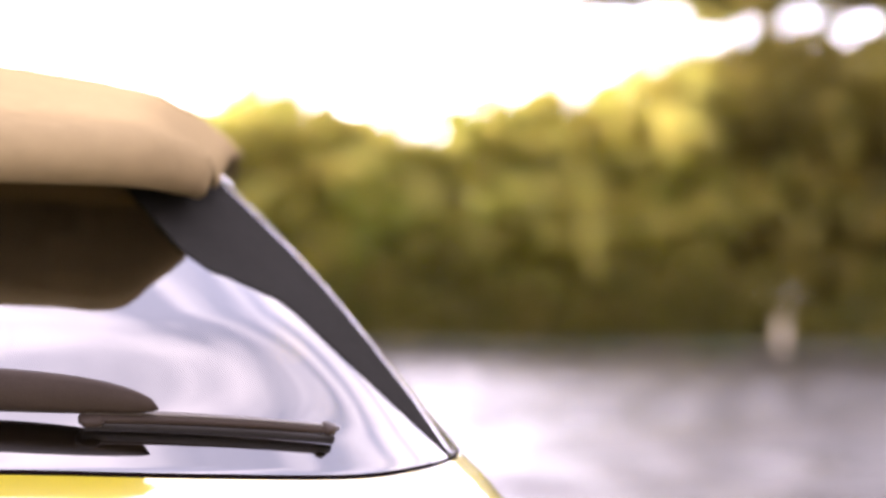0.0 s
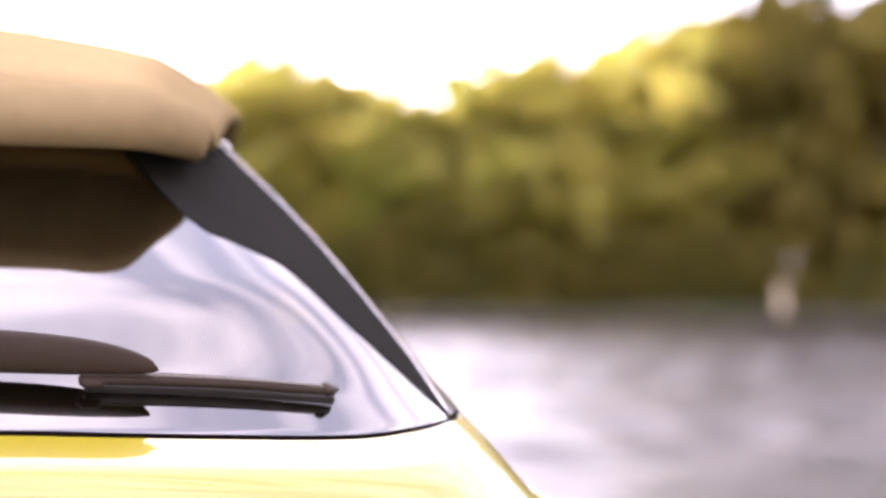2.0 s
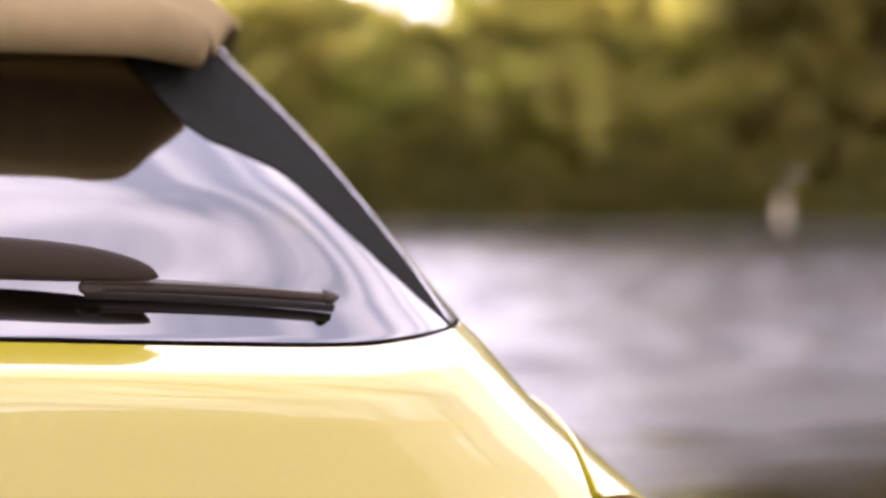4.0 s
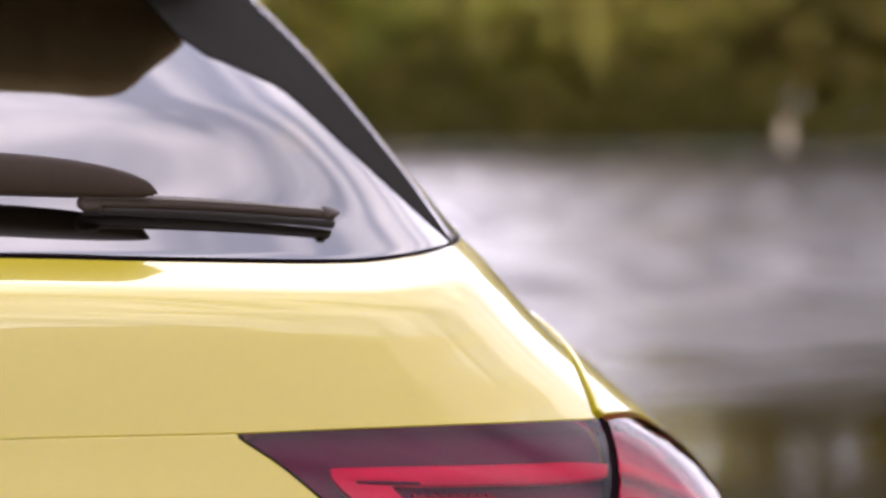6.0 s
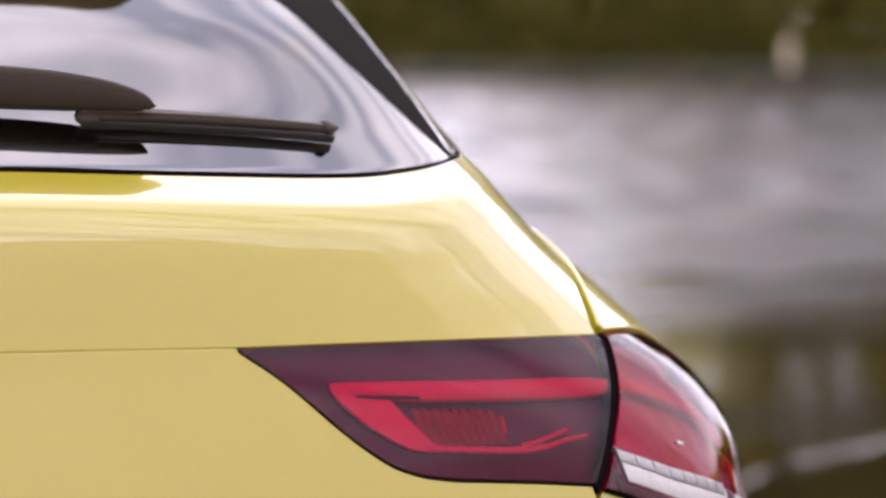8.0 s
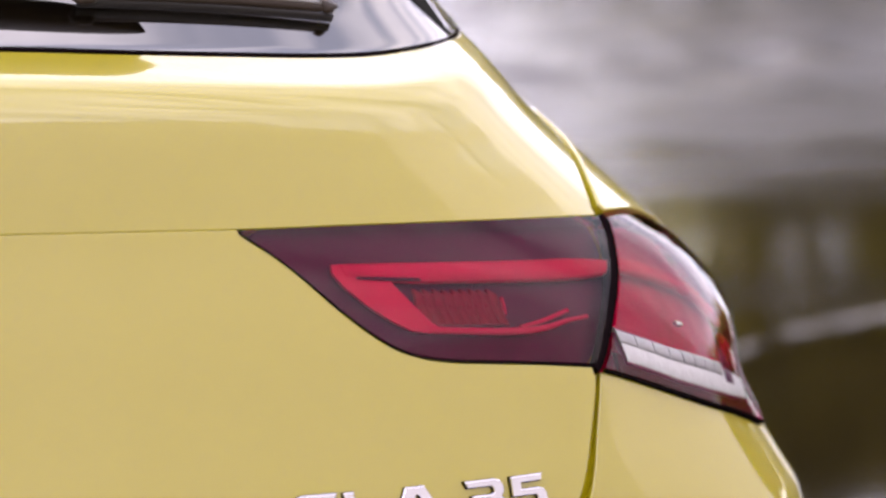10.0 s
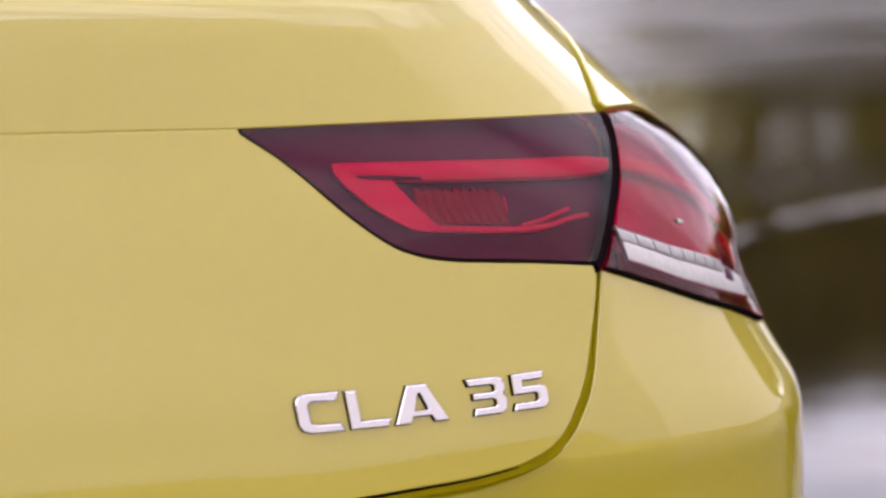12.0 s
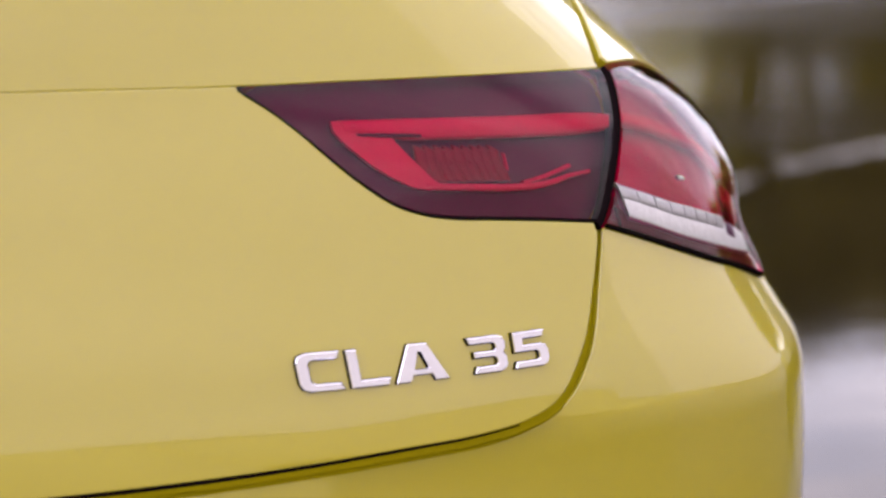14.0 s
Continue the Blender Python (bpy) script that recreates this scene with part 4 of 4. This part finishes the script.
profile = [(-46, 0), (20, 0), (20, 13.4), (13.2, 12.4), (0, 9.4), (-12, 7.4), (-46, 7.4)]
front = [bm.verts.new(Vector((0, -21, 0)) + along * s + Vector((0, 0, h))) for s, h in profile]
rear = [bm.verts.new(v.co + back) for v in front]
bm.faces.new(front)
bm.faces.new(rear[::-1])
for k in range(len(front)):
    bm.faces.new((front[k], rear[k], rear[(k + 1) % 7], front[(k + 1) % 7]))
wall = part("unseen_wall_south", bm, RENDER, None, "", False)
tagged(wall, "unseen blue-grey wall added to shape the tailgate's reflections", "wall", kind="structure")
# added pale wall out of view, mirrored as the pale plane on the bumper
bm = bmesh.new()
front = [bm.verts.new(p) for p in ((15.2, -8.0, 0), (15.2, 5.4, 0), (15.2, 5.4, 10.6), (15.2, 0.0, 11.3), (15.2, -5.2, 12.6), (15.2, -8.0, 13.4))]
rear = [bm.verts.new(v.co + Vector((.4, 0, 0))) for v in front]
bm.faces.new(front)
bm.faces.new(rear[::-1])
for k in range(6):
    bm.faces.new((front[k], rear[k], rear[(k + 1) % 6], front[(k + 1) % 6]))
wall = part("unseen_wall_east", bm, PALE_WALL, None, "", False)
tagged(wall, "unseen pale wall added for pale reflections on the bumper", "wall", kind="structure")
# added dark wall out of view, reflected by edges that face left
bm = bmesh.new()
box(bm, (-12.2, -6.0, 2.6), (.4, 30.0, 5.2), .03)
wall = part("unseen_wall_west", bm, DARK_WALL, None, "", False)
tagged(wall, "unseen dark wall added to darken reflections facing left", "wall", kind="structure")

WATER_Z = -0.25


def lake_mesh():
    """One sheet of water: calm beside the quay, real wind waves in gust lanes farther out."""
    rng = np.random.RandomState(31)
    xs = np.r_[-400.0, -120.0, -40.0, -12.0, np.arange(-2.0, 44.0, .15), 60.0, 140.0, 400.0]
    ys = np.r_[-300.0, -80.0, -20.0, np.arange(3.0, 79.0, .15), 79.0]
    X, Y = np.meshgrid(xs, ys)
    turn = radians(27)
    along, across = X * math.cos(turn) + Y * math.sin(turn), Y * math.cos(turn) - X * math.sin(turn)
    H = np.zeros_like(X)
    for _ in range(30):
        length = math.exp(rng.uniform(math.log(.7), math.log(3.2)))
        a = turn + math.pi / 2 + rng.normal(0, .65)
        H += WAVE_SLOPE * length / math.tau * np.sin(math.tau / length * (X * math.cos(a) + Y * math.sin(a)) + rng.uniform(0, math.tau))
    gust = .62 + .38 * np.sin(across * .95 + 1.6 * np.sin(along * .11 + .7) + .9 * np.sin(across * .31)) * np.sin(along * .07 + across * .21 + 1.1)
    gust = gust * (.80 + .20 * np.sin(across * 3.3 + 1.2 * np.sin(along * .23) + 2.0 * np.sin(across * .53)))
    edge = 9.0 + .16 * (X - 3) + 1.5 * np.sin(along * .45 + 1.0) + 1.0 * np.sin(along * 1.1 + across * .6)
    wind = (.55 * ease(Y, edge - 3.5, edge + 7.0) + .45 * ease(Y, edge, edge + 13.0)) * ease(44.0 - X, 0, 4.0) * ease(X, -2.0, 1.0) * ease(79.0 - Y, 0, 2.0)
    Z = WATER_Z + H * (gust * wind + .020)
    Z[:, :4], Z[:, -3:], Z[:3] = WATER_Z, WATER_Z, WATER_Z
    rows, cols = X.shape
    first = (np.arange(rows - 1)[:, None] * cols + np.arange(cols - 1)[None]).reshape(-1)
    corners = np.stack([first, first + 1, first + cols + 1, first + cols], -1).astype(np.int32)
    me = bpy.data.meshes.new("water")
    me.vertices.add(X.size)
    me.vertices.foreach_set("co", np.stack([X, Y, Z], -1).astype(np.float32).reshape(-1))
    me.loops.add(corners.size)
    me.loops.foreach_set("vertex_index", corners.reshape(-1))
    me.polygons.add(len(corners))
    me.polygons.foreach_set("loop_start", np.arange(0, corners.size, 4, dtype=np.int32))
    me.polygons.foreach_set("use_smooth", np.ones(len(corners), dtype=bool))
    me.materials.append(WATER)
    me.update(calc_edges=True)
    me.validate()
    return new("water", me)


WAVE_SLOPE = .092
water = lake_mesh()
tagged(water, "dark lake water with wind streaks and mirrored trees", "water", kind="structure")


def shore_mesh(name, y0, y1, sign):
    """A low rolling bank that runs on to the horizon."""
    rng = np.random.RandomState(5)
    xs = np.linspace(-900, 900, 181)
    steps = np.array([0, 1.0, 2.5, 6, 14, 40, 150, 900])
    rise = np.array([-.5, -.05, .25, .6, 1.0, 1.6, 3.0, 10.0])
    verts, faces = [], []
    for d, h in zip(steps, rise):
        for x in xs:
            verts.append((x, y0 + sign * (d + 1.2 * math.sin(x * .13) + .5 * math.sin(x * .41)), h + rng.uniform(-.06, .06) * (d > 0)))
    n = len(xs)
    for r in range(len(steps) - 1):
        for k in range(n - 1):
            f = (r * n + k, r * n + k + 1, (r + 1) * n + k + 1, (r + 1) * n + k)
            faces.append(f if sign > 0 else f[::-1])
    return mesh_object(name, verts, faces, SOIL, None, "")


tagged(shore_mesh("shore_ground", 75.0, 900, 1), "grassy bank of the far shore", "ground", kind="structure")
tagged(shore_mesh("bank_ground", -21.9, 900, -1), "grassy bank behind the quay", "ground", kind="structure")

# thin line of foam and ripples on the calm water
rng = np.random.RandomState(11)
bm = bmesh.new()
for k in range(80):
    a = rng.uniform(-.6, 5.0)
    lateral = rng.normal(0, .020)
    cx, cy = 2.28 + .894 * a * .72 - .447 * lateral, 4.06 + .447 * a * .72 + .894 * lateral + .05 * math.sin(a * 2.1)
    sx, sy = rng.uniform(.02, .09), rng.uniform(.01, .03)
    ring = [bm.verts.new((cx + sx * math.cos(t) * .9 - sy * math.sin(t) * .4, cy + sx * math.cos(t) * .4 + sy * math.sin(t) * .9, WATER_Z + .004)) for t in np.linspace(0, math.tau, 8)[:-1]]
    tip = bm.verts.new((cx, cy, WATER_Z + .012))
    for i in range(7):
        bm.faces.new((ring[i], ring[(i + 1) % 7], tip))
foam = part("foam_line", bm, FOAM, None)
tagged(foam, "thin pale line of foam on the calm water", "foam", kind="stuff")


# ---- trees ----
def tree_prototype(seed, height, spread, leaf_mat, leaves, leaf_size, at, low=.16, loose=.27, girth=.018, rise=1.0):
    rng = np.random.RandomState(seed)
    tree = thing("tree", "", "tree", "trees on the shore")
    bm = bmesh.new()
    lean = rng.uniform(-.05, .05, 2)
    spine = [Vector((lean[0] * h * height + .12 * math.sin(h * 5 + seed), lean[1] * h * height, h * height)) for h in np.linspace(0, .92, 9)]
    base = girth * height
    tube(bm, spine, [base * (1 - .85 * h) + .02 for h in np.linspace(0, 1, 9)], 8)
    tips = []
    for k in range(16):
        h = low + (.92 - low) * (k + rng.uniform(0, 1)) / 16
        i = min(7, int(h / .92 * 8))
        p0 = spine[i].lerp(spine[i + 1], min(1, max(0, h / .92 * 8 - i)))
        a = k * 2.4 + rng.uniform(-.4, .4)
        reach = spread * (1.05 - abs(h - .42) * 1.15) * rng.uniform(.65, 1.1)
        p1 = p0 + Vector((math.cos(a) * reach * .55, math.sin(a) * reach * .55, reach * .22 * rise))
        p2 = p0 + Vector((math.cos(a) * reach, math.sin(a) * reach, reach * rng.uniform(.25, .6) * rise))
        tube(bm, [p0, p1, p2], [base * .34 * (1 - h * .6), base * .2 * (1 - h * .6), .015], 5)
        tips += [(p1, .8), (p2, 1.0), (p1.lerp(p2, .5), .9), (p0.lerp(p1, .6), .7)]
    tips += [(spine[-1], .9), (spine[-2], .9)]
    for p, s in list(tips):
        for _ in range(2):
            tips.append((p + Vector(rng.normal(0, spread * loose, 3)), s * rng.uniform(.35, .8)))
    trunk = part("trunk", bm, BARK, tree, "brown tapered trunk with limbs")
    verts, faces = [], []
    per = leaves // len(tips)
    for p, s in tips:
        size = spread * .33 * s * rng.uniform(.7, 1.3)
        for _ in range(per):
            d = rng.normal(0, 1, 3)
            d = d / np.linalg.norm(d) * size * rng.uniform(.2, 1.0) ** .6
            c = np.array(p) + d * (1, 1, .75)
            a, b = rng.normal(0, 1, 3), rng.normal(0, 1, 3)
            a /= np.linalg.norm(a)
            b -= a * (a @ b)
            b /= np.linalg.norm(b)
            l = leaf_size * rng.uniform(.6, 1.4)
            n = len(verts)
            verts += [c - a * l, c + b * l * .5, c + a * l, c - b * l * .5]
            faces.append((n, n + 1, n + 2, n + 3))
    mesh_object("crown", verts, faces, leaf_mat, tree, "loose leafy crown", False)
    tree.location = at
    return tree


LABELS = ("leafy green tree on the far shore", "olive green tree with an uneven crown", "tall dark tree by the water", "sunlit bushy tree on the bank", "added tall tree whose crown above view darkens the mirrored sky")
protos = [tree_prototype(1, 9.0, 3.2, LEAF_A, 4600, .30, (-16, 84, .4)), tree_prototype(2, 8.0, 3.0, LEAF_B, 4600, .30, (-23, 83, .4)),
          tree_prototype(3, 15.5, 5.2, LEAF_D, 8200, .36, (37.5, 82, .4)), tree_prototype(4, 11.0, 3.8, LEAF_B, 5400, .30, (-9, 83, .4)),
          tree_prototype(5, 31.0, 7.6, LEAF_D, 32000, .55, (36.0, 88, .4), .61, .10, .0065, .25)]
for tree, text in zip(protos, LABELS):
    tagged(tree, text)
SPOTS = ((3, 1.0, -4, 83), (0, 1.0, -1, 82), (1, 1.15, 2.5, 83), (0, 1.24, 5.0, 84), (3, 1.03, 7.5, 82.5), (1, 1.38, 9.8, 84), (0, .95, 11.5, 82), (3, .92, 13.2, 83.5), (1, 1.2, 15.4, 82),
         (0, 1.22, 17.2, 83), (3, 1.10, 19.2, 82), (1, 1.22, 21.2, 82.5), (3, .84, 24.5, 81.5), (3, 1.26, 28.0, 82), (0, 1.42, 25.8, 86.5), (1, 1.2, 23.2, 87), (2, .94, 31.2, 81), (3, 1.24, 29.6, 87), (2, 1.0, 33.8, 81), (2, 1.1, 42.5, 83), (2, 1.3, 48, 82), (3, 1.3, 50, 83), (0, 1.4, 54, 84),
         (1, 1.2, -30, 84), (3, 1.1, -37, 83), (0, 1.2, -45, 84),
         (0, .95, -6, 91), (1, 1.05, -2, 92), (3, .8, 2, 91), (0, 1.0, 6, 92), (1, 1.1, 9, 91), (3, .85, 12.5, 92), (0, 1.05, 16, 91), (3, .85, 20, 92), (1, 1.2, 24, 91), (3, .9, 28, 92), (2, 1.1, 43, 91), (2, 1.0, 38, 92), (2, .9, 47, 91), (1, 1.0, -13, 92), (0, 1.0, -19, 91))
for k, (i, s, x, y) in enumerate(SPOTS):
    tree = copy_thing(protos[i], Matrix.Translation((x, y, .35)) @ pose(0, 0, 0, 0, 0, 73 * k) @ Matrix.Diagonal((s, s, s, 1)))
    tagged(tree, LABELS[i])
# added trees: crowns kept above view block the sky mirrored in the water
for k, (x, y, size) in enumerate(((32.0, 90.0, .985), (31.6, 96.0, 1.042), (28.8, 93.0, 1.0), (39.2, 92.0, 1.02), (41.5, 88.0, 1.02), (45.5, 86.0, 1.0), (37.5, 96.0, 1.08), (43.5, 95.0, 1.05))):
    tree = copy_thing(protos[4], Matrix.Translation((x, y, .35)) @ pose(0, 0, 0, 0, 0, 40 + 97 * k) @ Matrix.Diagonal((size, size, size, 1)))
    tagged(tree, LABELS[4])
# wooded bank out of view, added to give the car's corner dark reflections
verts, faces = [], []
ys = np.linspace(-4, 44, 60)
for d, h in ((0, -.5), (1.5, .1), (5, .7), (14, 1.2), (40, 2.0), (41, -1.0)):
    for y in ys:
        verts.append((30 + d + .8 * math.sin(y * .2), y, h + .1 * math.sin(y * 1.3 + d)))
for q in range(5):
    for k in range(59):
        faces.append((q * 60 + k + 1, q * 60 + k, (q + 1) * 60 + k, (q + 1) * 60 + k + 1))
tagged(mesh_object("side_ground", verts, faces, SOIL, None, ""), "unseen grassy bank added under the reflection trees", "ground", kind="structure")
for k, y in enumerate(np.arange(4.5, 42, 2.7)):
    i = (2, 3, 2, 0)[k % 4]
    size = (.66, 1.1, .60, 1.3)[k % 4]
    tree = copy_thing(protos[i], Matrix.Translation((34.5 + 2.5 * (k % 2), y, .5)) @ pose(0, 0, 0, 0, 0, 61 * k) @ Matrix.Diagonal((size, size, size, 1)))
    tagged(tree, "unseen leafy tree added to darken the car corner's reflections", group="trees beside the quay")

# undergrowth along the far shore
rng = np.random.RandomState(21)
verts, faces = [], []
for k in range(84000):
    x = rng.uniform(-60, 70)
    h = (3.6 + 1.3 * math.sin(x * .55) + .8 * math.sin(x * 1.7 + 1)) * rng.uniform(.02, 1.0)
    c = np.array((x, 77.2 + 1.2 * math.sin(x * .13) + rng.uniform(0, 3.2), .1 + h))
    a, b = rng.normal(0, 1, 3), rng.normal(0, 1, 3)
    a /= np.linalg.norm(a)
    b -= a * (a @ b)
    b /= np.linalg.norm(b)
    l = rng.uniform(.12, .32)
    if k > 56000:
        c[1] += 10.5
        c[2] = .3 + (6.5 + 1.2 * math.sin(x * .4)) * rng.uniform(0, 1)
        l *= 1.9
    n = len(verts)
    verts += [c - a * l, c + b * l * .5, c + a * l, c - b * l * .5]
    faces.append((n, n + 1, n + 2, n + 3))
bush = mesh_object("undergrowth", verts, faces, LEAF_C, None, "", False)
tagged(bush, "dense dark undergrowth along the far shore", "undergrowth", kind="stuff")

# pale marker post on the far shore
marker = thing("marker_post", "pale rounded marker post at the water's edge", "post", at=(28.95, 74.2, -.35))
bm = bmesh.new()
bmesh.ops.create_cone(bm, cap_ends=True, segments=20, radius1=.22, radius2=.17, depth=1.5, matrix=Matrix.Translation((0, 0, .75)))
part("shaft", bm, PALE, marker, "pale weathered shaft")
bm = bmesh.new()
bmesh.ops.create_uvsphere(bm, u_segments=20, v_segments=10, radius=.18, matrix=Matrix.Translation((0, 0, 1.50)) @ Matrix.Diagonal((1, 1, 1.1, 1)))
part("cap", bm, PALE, marker, "rounded top")
